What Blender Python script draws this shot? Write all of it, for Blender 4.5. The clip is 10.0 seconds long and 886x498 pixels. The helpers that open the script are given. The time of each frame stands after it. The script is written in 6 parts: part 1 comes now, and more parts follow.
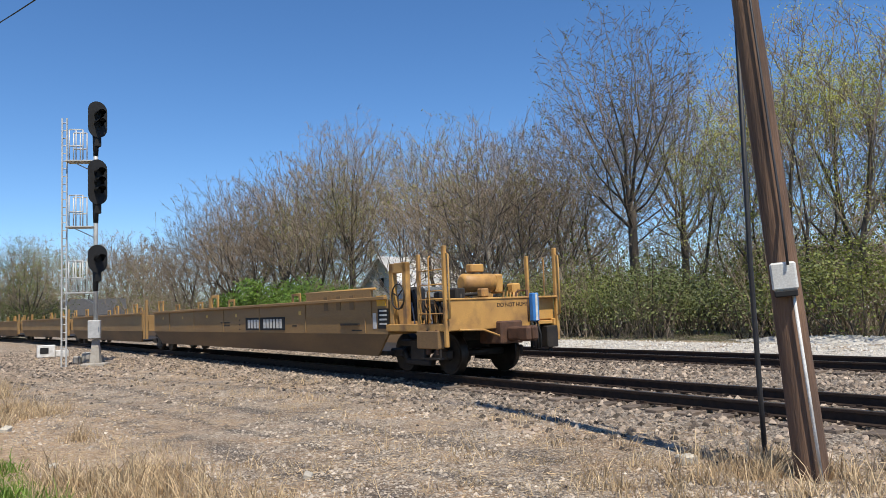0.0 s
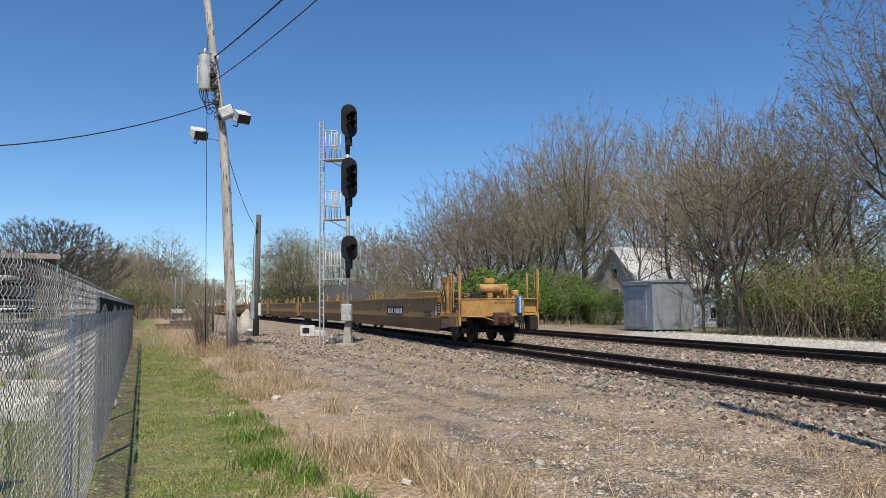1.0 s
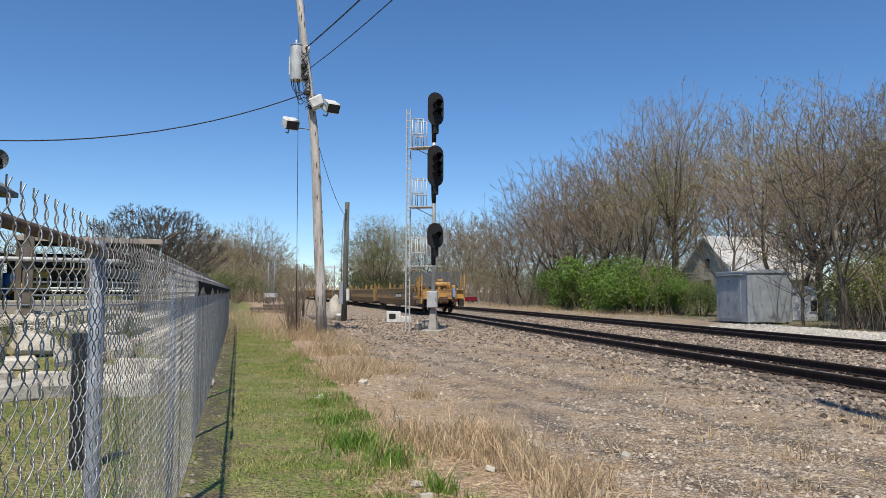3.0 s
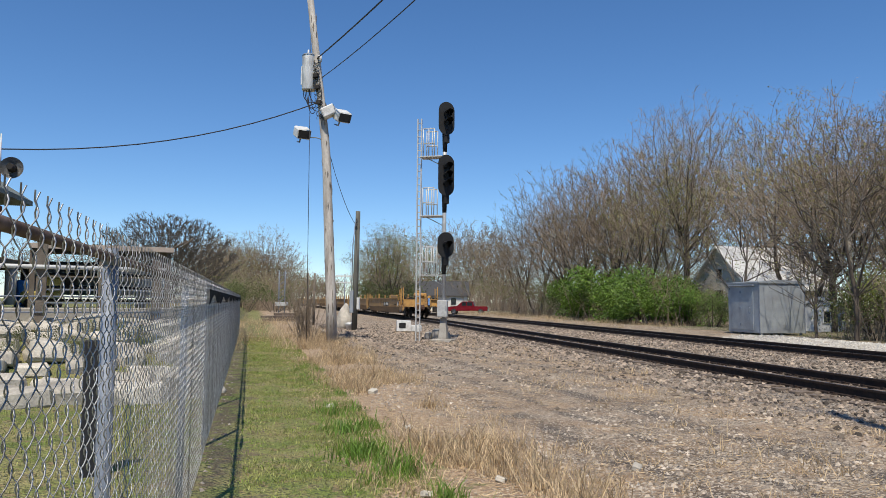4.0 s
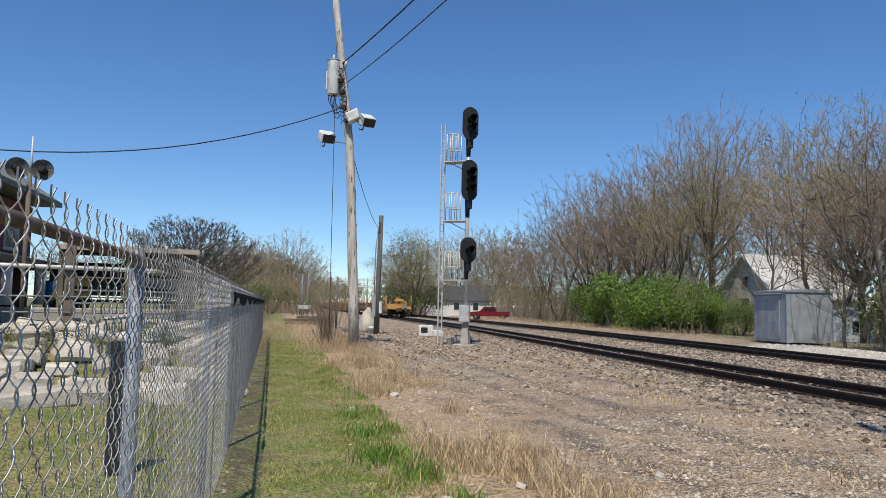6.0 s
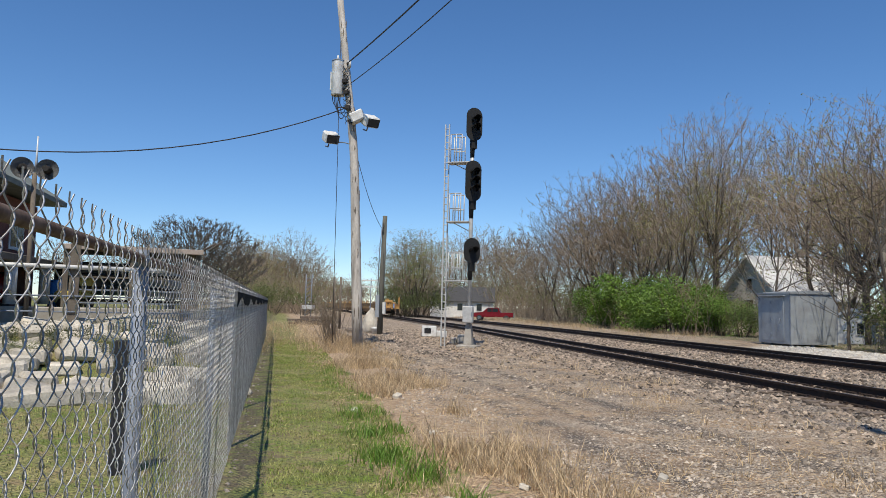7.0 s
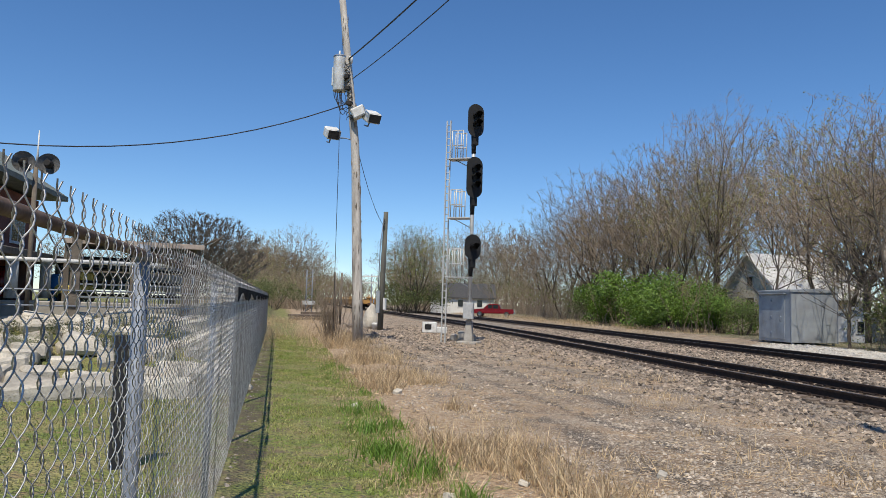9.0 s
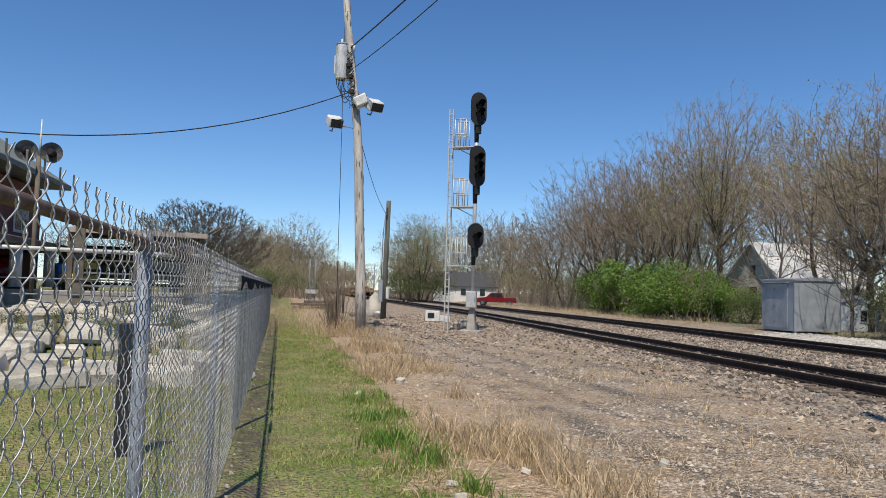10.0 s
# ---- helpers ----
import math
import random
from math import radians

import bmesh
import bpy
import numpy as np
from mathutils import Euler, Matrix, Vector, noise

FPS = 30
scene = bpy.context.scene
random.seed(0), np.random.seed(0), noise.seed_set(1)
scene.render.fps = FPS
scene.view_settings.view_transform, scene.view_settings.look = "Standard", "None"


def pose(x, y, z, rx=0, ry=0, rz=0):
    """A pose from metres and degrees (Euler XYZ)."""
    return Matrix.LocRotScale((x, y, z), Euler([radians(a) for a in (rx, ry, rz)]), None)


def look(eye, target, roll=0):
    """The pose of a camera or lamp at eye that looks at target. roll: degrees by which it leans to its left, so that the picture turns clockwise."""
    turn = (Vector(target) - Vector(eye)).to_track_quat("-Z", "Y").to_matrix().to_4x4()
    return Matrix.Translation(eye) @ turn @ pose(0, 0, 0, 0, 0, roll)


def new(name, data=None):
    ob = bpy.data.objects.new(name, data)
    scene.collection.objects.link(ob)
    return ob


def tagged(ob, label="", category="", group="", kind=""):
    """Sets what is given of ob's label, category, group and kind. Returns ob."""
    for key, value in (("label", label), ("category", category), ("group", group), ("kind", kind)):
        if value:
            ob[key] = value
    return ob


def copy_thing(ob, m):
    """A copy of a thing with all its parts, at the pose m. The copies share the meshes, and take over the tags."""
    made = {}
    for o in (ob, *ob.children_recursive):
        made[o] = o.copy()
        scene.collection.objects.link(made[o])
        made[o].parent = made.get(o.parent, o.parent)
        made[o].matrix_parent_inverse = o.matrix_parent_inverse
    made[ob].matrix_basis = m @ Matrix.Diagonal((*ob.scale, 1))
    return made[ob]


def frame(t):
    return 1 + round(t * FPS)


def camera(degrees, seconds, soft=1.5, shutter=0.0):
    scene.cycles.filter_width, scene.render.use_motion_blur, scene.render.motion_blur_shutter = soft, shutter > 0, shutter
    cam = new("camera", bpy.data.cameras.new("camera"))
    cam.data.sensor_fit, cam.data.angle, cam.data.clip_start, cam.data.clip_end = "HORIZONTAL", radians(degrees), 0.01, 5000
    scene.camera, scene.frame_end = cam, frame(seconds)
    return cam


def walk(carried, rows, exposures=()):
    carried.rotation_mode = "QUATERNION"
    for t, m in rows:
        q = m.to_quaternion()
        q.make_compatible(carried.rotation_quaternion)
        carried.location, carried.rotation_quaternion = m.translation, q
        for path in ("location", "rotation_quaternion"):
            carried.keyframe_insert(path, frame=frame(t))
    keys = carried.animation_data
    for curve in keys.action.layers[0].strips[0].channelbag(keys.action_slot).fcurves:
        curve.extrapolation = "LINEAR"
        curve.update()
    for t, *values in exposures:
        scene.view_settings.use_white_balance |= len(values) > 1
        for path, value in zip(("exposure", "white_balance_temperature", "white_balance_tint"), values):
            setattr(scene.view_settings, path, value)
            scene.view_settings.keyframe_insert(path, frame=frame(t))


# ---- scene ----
cam = camera(61.72, 10.0, soft=0.5)
PATH = [
    (0.0, pose(0, 0, 1.7, 94.59, 2.13, -0.56)),
    (0.5, pose(0, 0, 1.7, 94.81, 1.72, 10.88)),
    (1.0, pose(0, 0, 1.7, 94.28, 0.63, 17.16)),
    (1.5, pose(0, 0, 1.7, 93.59, 0.29, 20.64)),
    (2.0, pose(0, 0, 1.7, 93.06, 0.12, 22.31)),
    (2.5, pose(0, 0, 1.7, 93.08, -0.06, 23.16)),
    (4.0, pose(0, 0, 1.7, 94.06, -0.46, 24.50)),
    (4.5, pose(0, 0, 1.7, 94.23, -0.62, 24.97)),
    (5.0, pose(0, 0, 1.7, 94.33, -0.81, 25.48)),
    (5.5, pose(0, 0, 1.7, 94.38, -1.00, 25.91)),
    (7.0, pose(0, 0, 1.7, 94.46, -1.33, 26.47)),
    (7.5, pose(0, 0, 1.7, 94.46, -1.41, 26.49)),
    (8.0, pose(0, 0, 1.7, 94.44, -1.47, 26.52)),
    (8.5, pose(0, 0, 1.7, 94.37, -1.52, 26.52)),
    (9.0, pose(0, 0, 1.7, 94.17, -1.63, 26.51)),
    (9.5, pose(0, 0, 1.7, 93.80, -1.71, 26.56)),
    (10.0, pose(0, 0, 1.7, 93.30, -1.63, 26.73)),
]
walk(cam, PATH, [(0.0, 0.16), (0.5, 0.1), (1.0, 0.0), (2.5, 0.0), (5.0, -0.02), (10.0, -0.04)])

# ---- light ----
SUN_EL, SHADOW_AZ = 59.0, 19.5          # height of the sun; shadows point this far left of +y
world = bpy.data.worlds.new("world")
scene.world = world
world.use_nodes = True
wn, wl = world.node_tree.nodes, world.node_tree.links
sky = wn.new("ShaderNodeTexSky")
sky.sky_type, sky.sun_disc = "NISHITA", False
sky.sun_elevation = radians(SUN_EL)
sky.sun_rotation = radians(180.0 - SHADOW_AZ)
sky.altitude, sky.air_density, sky.dust_density, sky.ozone_density = 500.0, 0.9, 0.0, 3.0
deep = wn.new("ShaderNodeHueSaturation")
deep.inputs["Saturation"].default_value = 1.12
cool = wn.new("ShaderNodeMix")
cool.data_type, cool.blend_type = "RGBA", "MULTIPLY"
cool.inputs[0].default_value, cool.inputs[7].default_value = 1.0, (0.88, 0.965, 1.07, 1.0)
wl.new(sky.outputs[0], cool.inputs[6])
wl.new(cool.outputs[2], deep.inputs["Color"])
wl.new(deep.outputs[0], wn["Background"].inputs[0])
wn["Background"].inputs[1].default_value = 0.125
sun = new("sun", bpy.data.lights.new("sun", "SUN"))
sun.data.energy, sun.data.angle, sun.data.color = 4.9, radians(0.55), (1.0, 0.92, 0.78)
_a, _e = radians(SHADOW_AZ), radians(SUN_EL)
TO_SUN = Vector((math.sin(_a) * math.cos(_e), -math.cos(_a) * math.cos(_e), math.sin(_e)))
sun.matrix_world = look(TO_SUN * 50, (0, 0, 0))
scene.view_settings.exposure = 0.0

# ---- plan ----
# The railway runs at 35 degrees left of +y: u goes along it, v to its right. The fence runs at 39.1 degrees: f along it, w to its right.
RAIL_AZ, FENCE_AZ = 35.0, 39.1
TIE_TOP, RAIL_H = 0.07, 0.18
HEAD = TIE_TOP + RAIL_H
V_NEAR, V_FAR, GAUGE = 10.37, 17.02, 1.435      # centre lines of the two tracks


def along(az, a, b):
    r = radians(az)
    return (-math.sin(r) * a + math.cos(r) * b, math.cos(r) * a + math.sin(r) * b)


def uv(u, v):
    return along(RAIL_AZ, u, v)


def fw(f, w):
    return along(FENCE_AZ, f, w)


def polar(az, d):
    r = radians(az)
    return (-math.sin(r) * d, math.cos(r) * d)


CURVE_AT, CURVE_R, CURVE_TO = 50.0, 400.0, 72.0


def track(s, v0):
    """Place and heading (degrees) at s metres along the track whose centre line lies at v0."""
    if s <= CURVE_AT:
        return (*uv(s, v0), RAIL_AZ)
    rad = CURVE_R + v0
    th = (min(s, CURVE_TO) - CURVE_AT) / CURVE_R
    on = max(0.0, s - CURVE_TO)
    u = CURVE_AT + rad * math.sin(th) + on * math.cos(th)
    v = v0 - rad * (1 - math.cos(th)) - on * math.sin(th)
    return (*uv(u, v), RAIL_AZ + math.degrees(th))


# ---- mesh helpers ----
def box(bm, x0, x1, y0, y1, z0, z1, bevel=0.0, m=None):
    made = bmesh.ops.create_cube(bm, size=1.0)["verts"]
    for p in made:
        p.co = Vector(((x0 + x1) / 2 + p.co.x * (x1 - x0), (y0 + y1) / 2 + p.co.y * (y1 - y0), (z0 + z1) / 2 + p.co.z * (z1 - z0)))
    if bevel:
        edges = list({e for p in made for e in p.link_edges})
        res = bmesh.ops.bevel(bm, geom=edges, offset=bevel, segments=1, affect="EDGES")
        made = list({p for f in res["faces"] for p in f.verts} | {p for p in made if p.is_valid})
    if m is not None:
        bmesh.ops.transform(bm, matrix=m, verts=made)
    return made


def tube(bm, pts, radii, n=8, caps=True):
    """A round tube through pts."""
    pts = [Vector(p) for p in pts]
    if not isinstance(radii, (list, tuple)):
        radii = [radii] * len(pts)
    rings, side = [], None
    for i, p in enumerate(pts):
        d = (pts[min(i + 1, len(pts) - 1)] - pts[max(i - 1, 0)]).normalized()
        if side is None:
            side = d.orthogonal().normalized()
        side = (side - d * side.dot(d)).normalized()
        up = d.cross(side)
        rings.append([bm.verts.new(p + (side * math.cos(2 * math.pi * k / n) + up * math.sin(2 * math.pi * k / n)) * radii[i]) for k in range(n)])
    for a, b in zip(rings, rings[1:]):
        for k in range(n):
            bm.faces.new((a[k], a[(k + 1) % n], b[(k + 1) % n], b[k])).smooth = n > 5
    if caps and n > 2:
        bm.faces.new(rings[0][::-1])
        bm.faces.new(rings[-1])


def prism(bm, outline, y0, y1):
    """An outline in x, z drawn out from y0 to y1."""
    a = [bm.verts.new((x, y0, z)) for x, z in outline]
    b = [bm.verts.new((x, y1, z)) for x, z in outline]
    n = len(outline)
    bm.faces.new(a)
    bm.faces.new(b[::-1])
    for i in range(n):
        bm.faces.new((a[i], b[i], b[(i + 1) % n], a[(i + 1) % n]))


def solid(bm):
    bmesh.ops.recalc_face_normals(bm, faces=bm.faces)
    return bm


def mesh_of(name, bm, material):
    me = bpy.data.meshes.new(name)
    bm.to_mesh(me)
    bm.free()
    for mat in (material if isinstance(material, (list, tuple)) else [material]):
        me.materials.append(mat)
    return me


def raw(name, verts, faces, material, smooth=False):
    me = bpy.data.meshes.new(name)
    me.from_pydata(verts, [], faces)
    for mat in (material if isinstance(material, (list, tuple)) else [material]):
        me.materials.append(mat)
    if smooth:
        me.shade_smooth()
    return me


def part(name, bm, material, parent, label=""):
    me = bm if isinstance(bm, bpy.types.Mesh) else mesh_of(name, solid(bm), material)
    ob = new(name, me)
    ob.parent = parent
    return tagged(ob, label) if label else ob


def thing(name, label, category, m, group="", kind=""):
    ob = new(name)
    ob.empty_display_size = 0.2
    ob.matrix_basis = m
    return tagged(ob, label, category, group, kind)


def B():
    return bmesh.new()


# ---- materials ----
def rgb(r, g, b):
    return (r, g, b, 1.0)


def mat(name, base, second, scale=6.0, rough=0.8, metal=0.0, fine=60.0, bump=0.2, dirt=None, dirt_scale=1.2, dirt_amount=0.45, per_piece=0.0, stretch=(1, 1, 1), island=False, translucent=0.0):
    """Two colours mixed by coarse noise, grain by fine noise, stains by a third, bump from the grain."""
    m = bpy.data.materials.new(name)
    m.use_nodes = True
    nt = m.node_tree
    n, l = nt.nodes, nt.links
    bsdf = n["Principled BSDF"]
    co = n.new("ShaderNodeTexCoord")
    mp = n.new("ShaderNodeMapping")
    mp.inputs["Scale"].default_value = stretch
    l.new(co.outputs["Object"], mp.inputs[0])

    def nz(s, detail):
        t = n.new("ShaderNodeTexNoise")
        t.inputs["Scale"].default_value = s
        t.inputs["Detail"].default_value = detail
        l.new(mp.outputs[0], t.inputs["Vector"])
        return t.outputs["Fac"]

    def ramp(sock, a, b):
        r = n.new("ShaderNodeMapRange")
        r.inputs[1].default_value, r.inputs[2].default_value = a, b
        l.new(sock, r.inputs[0])
        return r.outputs[0]

    def mix(fac, a, b, blend="MIX"):
        x = n.new("ShaderNodeMix")
        x.data_type, x.blend_type = "RGBA", blend
        for sock, val in ((x.inputs[0], fac), (x.inputs[6], a), (x.inputs[7], b)):
            if isinstance(val, (tuple, float, int)):
                sock.default_value = val
            else:
                l.new(val, sock)
        return x.outputs[2]

    grain = nz(fine, 4.0)
    col = mix(ramp(nz(scale, 5.0), 0.35, 0.65), base, second)
    col = mix(ramp(grain, 0.3, 0.7), mix(1.0, col, rgb(0.72, 0.72, 0.72), "MULTIPLY"), col)
    if dirt:
        col = mix(mix_amount(n, l, ramp(nz(dirt_scale, 8.0), 0.48, 0.72), dirt_amount), col, dirt)
    if per_piece:
        if island:
            rnd = n.new("ShaderNodeNewGeometry").outputs["Random Per Island"]
        else:
            rnd = n.new("ShaderNodeObjectInfo").outputs["Random"]
        hsv = n.new("ShaderNodeHueSaturation")
        l.new(ramp2(n, l, rnd, 1 - per_piece, 1 + per_piece), hsv.inputs["Value"])
        l.new(col, hsv.inputs["Color"])
        col = hsv.outputs[0]
    l.new(col, bsdf.inputs["Base Color"])
    bsdf.inputs["Roughness"].default_value = rough
    bsdf.inputs["Metallic"].default_value = metal
    if bump:
        bp = n.new("ShaderNodeBump")
        bp.inputs["Strength"].default_value = bump
        bp.inputs["Distance"].default_value = 0.02
        l.new(grain, bp.inputs["Height"])
        l.new(bp.outputs[0], bsdf.inputs["Normal"])
    if translucent:
        tr = n.new("ShaderNodeBsdfTranslucent")
        l.new(col, tr.inputs[0])
        ms = n.new("ShaderNodeMixShader")
        ms.inputs[0].default_value = translucent
        l.new(bsdf.outputs[0], ms.inputs[1])
        l.new(tr.outputs[0], ms.inputs[2])
        l.new(ms.outputs[0], n["Material Output"].inputs[0])
    return m


def mix_amount(n, l, sock, k):
    x = n.new("ShaderNodeMath")
    x.operation = "MULTIPLY"
    l.new(sock, x.inputs[0])
    x.inputs[1].default_value = k
    return x.outputs[0]


def ramp2(n, l, sock, lo, hi):
    r = n.new("ShaderNodeMapRange")
    r.inputs[3].default_value, r.inputs[4].default_value = lo, hi
    l.new(sock, r.inputs[0])
    return r.outputs[0]


RUST = mat("rusty_rail", rgb(0.055, 0.034, 0.024), rgb(0.03, 0.02, 0.016), 9, 0.75, 0.3, 80)
RAILTOP = mat("worn_rail_head", rgb(0.30, 0.28, 0.27), rgb(0.2, 0.18, 0.17), 4, 0.35, 0.9, 80, 0.05)
TIE = mat("creosoted_tie", rgb(0.11, 0.08, 0.06), rgb(0.20, 0.16, 0.13), 3, 0.9, 0, 40, 0.5, per_piece=0.3)
GALV = mat("galvanised_steel", rgb(0.28, 0.31, 0.37), rgb(0.20, 0.23, 0.28), 12, 0.65, 0.3, 60, 0.05)
# brightness differs per strand, imitating lit and shaded wires in the colour
WIRE = mat("galvanised_wire", rgb(0.58, 0.58, 0.58), rgb(0.34, 0.32, 0.30), 6, 0.45, 0.3, 60, 0.0, per_piece=0.45, island=True)
RAILPIPE = mat("weathered_brown_pipe", rgb(0.12, 0.08, 0.062), rgb(0.20, 0.145, 0.12), 12, 0.7, 0.3, 60, 0.1)
BLACK = mat("matt_black_paint", rgb(0.006, 0.006, 0.007), rgb(0.012, 0.012, 0.013), 5, 0.75, 0, 70, 0.05)
LENS = mat("dark_signal_lens", rgb(0.006, 0.006, 0.007), rgb(0.009, 0.009, 0.01), 5, 0.6, 0, 70, 0.0)
ALU = mat("aluminium_paint", rgb(0.62, 0.62, 0.61), rgb(0.50, 0.50, 0.49), 8, 0.5, 0.2, 60, 0.03)
WHITEP = mat("white_paint", rgb(0.80, 0.80, 0.78), rgb(0.62, 0.61, 0.58), 5, 0.55, 0, 60, 0.05, rgb(0.4, 0.36, 0.3), 3.0, 0.25)
POLEWOOD = mat("grey_weathered_pole", rgb(0.60, 0.555, 0.50), rgb(0.42, 0.385, 0.345), 6, 0.9, 0, 50, 0.6, rgb(0.13, 0.105, 0.085), 3.5, 0.7, stretch=(1, 1, 0.12))
POLEDARK = mat("brown_creosoted_pole", rgb(0.215, 0.125, 0.078), rgb(0.12, 0.07, 0.047), 8, 0.85, 0, 60, 0.6, rgb(0.05, 0.035, 0.028), 4.0, 0.6, stretch=(1, 1, 0.1))
CABLE = mat("black_cable", rgb(0.02, 0.02, 0.024), rgb(0.035, 0.035, 0.04), 10, 0.6, 0, 60, 0.0)
CONCRETE = mat("concrete", rgb(0.45, 0.42, 0.37), rgb(0.36, 0.33, 0.29), 4, 0.9, 0, 60, 0.3, rgb(0.22, 0.19, 0.16), 2.5, 0.5)
YELLOW = mat("yellow_car_paint", rgb(0.64, 0.36, 0.10), rgb(0.50, 0.27, 0.08), 1.6, 0.55, 0, 50, 0.06, rgb(0.16, 0.085, 0.045), 2.2, 0.85)
TAN = mat("dusty_brown_car_side", rgb(0.37, 0.222, 0.085), rgb(0.29, 0.17, 0.062), 0.7, 0.62, 0, 40, 0.06, rgb(0.17, 0.11, 0.06), 1.6, 0.3, stretch=(1, 0.35, 1.6))
TANLOW = mat("grimy_lower_side", rgb(0.25, 0.152, 0.066), rgb(0.18, 0.112, 0.054), 0.9, 0.7, 0, 40, 0.08, rgb(0.075, 0.052, 0.036), 0.8, 0.6, stretch=(1, 0.35, 1.4))
GRIME = mat("grimy_black_steel", rgb(0.022, 0.02, 0.018), rgb(0.045, 0.036, 0.03), 5, 0.7, 0.2, 50, 0.15)
COUPLER = mat("rusty_coupler", rgb(0.15, 0.075, 0.045), rgb(0.09, 0.05, 0.035), 6, 0.8, 0.2, 60, 0.25)
TREAD = mat("polished_wheel_tread", rgb(0.05, 0.046, 0.042), rgb(0.03, 0.027, 0.025), 6, 0.45, 0.8, 60, 0.03)
BLUEP = mat("bright_blue_paint", rgb(0.05, 0.24, 0.62), rgb(0.04, 0.19, 0.5), 6, 0.5, 0, 60, 0.03)
MARKW = mat("white_stencil", rgb(0.75, 0.74, 0.70), rgb(0.6, 0.59, 0.55), 9, 0.6, 0, 60, 0.0)
CABGREY = mat("grey_sheet_metal", rgb(0.40, 0.43, 0.46), rgb(0.33, 0.36, 0.39), 2.0, 0.55, 0.25, 60, 0.05, rgb(0.2, 0.19, 0.18), 1.4, 0.4)
STONE = mat("pale_limestone", rgb(0.66, 0.60, 0.50), rgb(0.44, 0.41, 0.36), 2.5, 0.9, 0, 30, 0.7, rgb(0.2, 0.18, 0.15), 2.0, 0.6, per_piece=0.25)
BALLAST = mat("ballast_stone", rgb(0.355, 0.285, 0.22), rgb(0.185, 0.142, 0.108), 3, 0.9, 0, 60, 0.3, per_piece=0.85, island=True)
PEBBLE = mat("pale_pebbles", rgb(0.50, 0.43, 0.35), rgb(0.28, 0.225, 0.175), 3, 0.9, 0, 60, 0.3, per_piece=0.55, island=True)
CHIPS = mat("pale_gravel", rgb(0.62, 0.59, 0.54), rgb(0.48, 0.45, 0.4), 3, 0.9, 0, 60, 0.3, per_piece=0.3, island=True)
GRASS = mat("spring_grass", rgb(0.235, 0.335, 0.05), rgb(0.43, 0.385, 0.16), 2.4, 0.6, 0, 20, 0.0, per_piece=0.55, island=True, translucent=0.25)
LUSH = mat("lush_grass", rgb(0.13, 0.25, 0.03), rgb(0.20, 0.31, 0.045), 2, 0.55, 0, 20, 0.0, per_piece=0.35, island=True, translucent=0.25)
STRAW = mat("dry_grass", rgb(0.66, 0.51, 0.32), rgb(0.46, 0.33, 0.19), 1.5, 0.75, 0, 20, 0.0, per_piece=0.5, island=True, translucent=0.2)
BARK = mat("grey_brown_bark", rgb(0.115, 0.092, 0.072), rgb(0.07, 0.056, 0.044), 3, 0.9, 0, 30, 0.4, stretch=(1, 1, 0.3))
TWIG = mat("brown_twigs", rgb(0.34, 0.265, 0.19), rgb(0.24, 0.185, 0.135), 0.6, 0.9, 0, 10, 0.0)
BUD = mat("pale_spring_buds", rgb(0.42, 0.39, 0.13), rgb(0.30, 0.31, 0.08), 0.4, 0.7, 0, 10, 0.0, per_piece=0.35, island=True, translucent=0.35)
BUDBROWN = mat("reddish_brown_buds", rgb(0.27, 0.175, 0.125), rgb(0.33, 0.25, 0.15), 0.4, 0.8, 0, 10, 0.0, per_piece=0.35, island=True, translucent=0.2)
TWIGDARK = mat("dark_grey_twigs", rgb(0.13, 0.112, 0.092), rgb(0.085, 0.073, 0.06), 0.6, 0.9, 0, 10, 0.0)
OLEAF = mat("olive_leaves", rgb(0.22, 0.235, 0.05), rgb(0.13, 0.165, 0.035), 0.8, 0.6, 0, 10, 0.0, per_piece=0.5, island=True, translucent=0.25)
YLEAF = mat("yellow_green_new_leaves", rgb(0.62, 0.60, 0.12), rgb(0.46, 0.50, 0.09), 0.5, 0.6, 0, 10, 0.0, per_piece=0.35, island=True, translucent=0.35)
GLEAF = mat("fresh_green_leaves", rgb(0.16, 0.265, 0.03), rgb(0.10, 0.185, 0.025), 0.8, 0.55, 0, 10, 0.0, per_piece=0.45, island=True, translucent=0.3)
DLEAF = mat("dark_green_leaves", rgb(0.10, 0.135, 0.035), rgb(0.14, 0.15, 0.045), 0.8, 0.6, 0, 10, 0.0, per_piece=0.45, island=True, translucent=0.2)
SIDING = mat("white_siding", rgb(0.78, 0.77, 0.74), rgb(0.7, 0.69, 0.66), 3, 0.7, 0, 60, 0.05, rgb(0.5, 0.47, 0.42), 1.5, 0.25)
SHINGLE = mat("grey_shingles", rgb(0.075, 0.075, 0.078), rgb(0.05, 0.05, 0.052), 4, 0.9, 0, 40, 0.4)
GREENROOF = mat("weathered_green_grey_roof", rgb(0.24, 0.27, 0.24), rgb(0.17, 0.19, 0.17), 3, 0.85, 0, 40, 0.3)
BRICK = mat("red_brick", rgb(0.26, 0.09, 0.06), rgb(0.19, 0.07, 0.05), 3, 0.9, 0, 40, 0.4, rgb(0.1, 0.05, 0.04), 1.5, 0.4)
GLASS = mat("dark_window_glass", rgb(0.02, 0.025, 0.03), rgb(0.03, 0.035, 0.04), 1, 0.08, 0, 60, 0.0)
REDP = mat("red_car_paint", rgb(0.20, 0.008, 0.014), rgb(0.16, 0.006, 0.011), 2, 0.25, 0, 60, 0.0)
RUBBER = mat("black_rubber", rgb(0.02, 0.02, 0.02), rgb(0.03, 0.03, 0.03), 5, 0.85, 0, 60, 0.1)
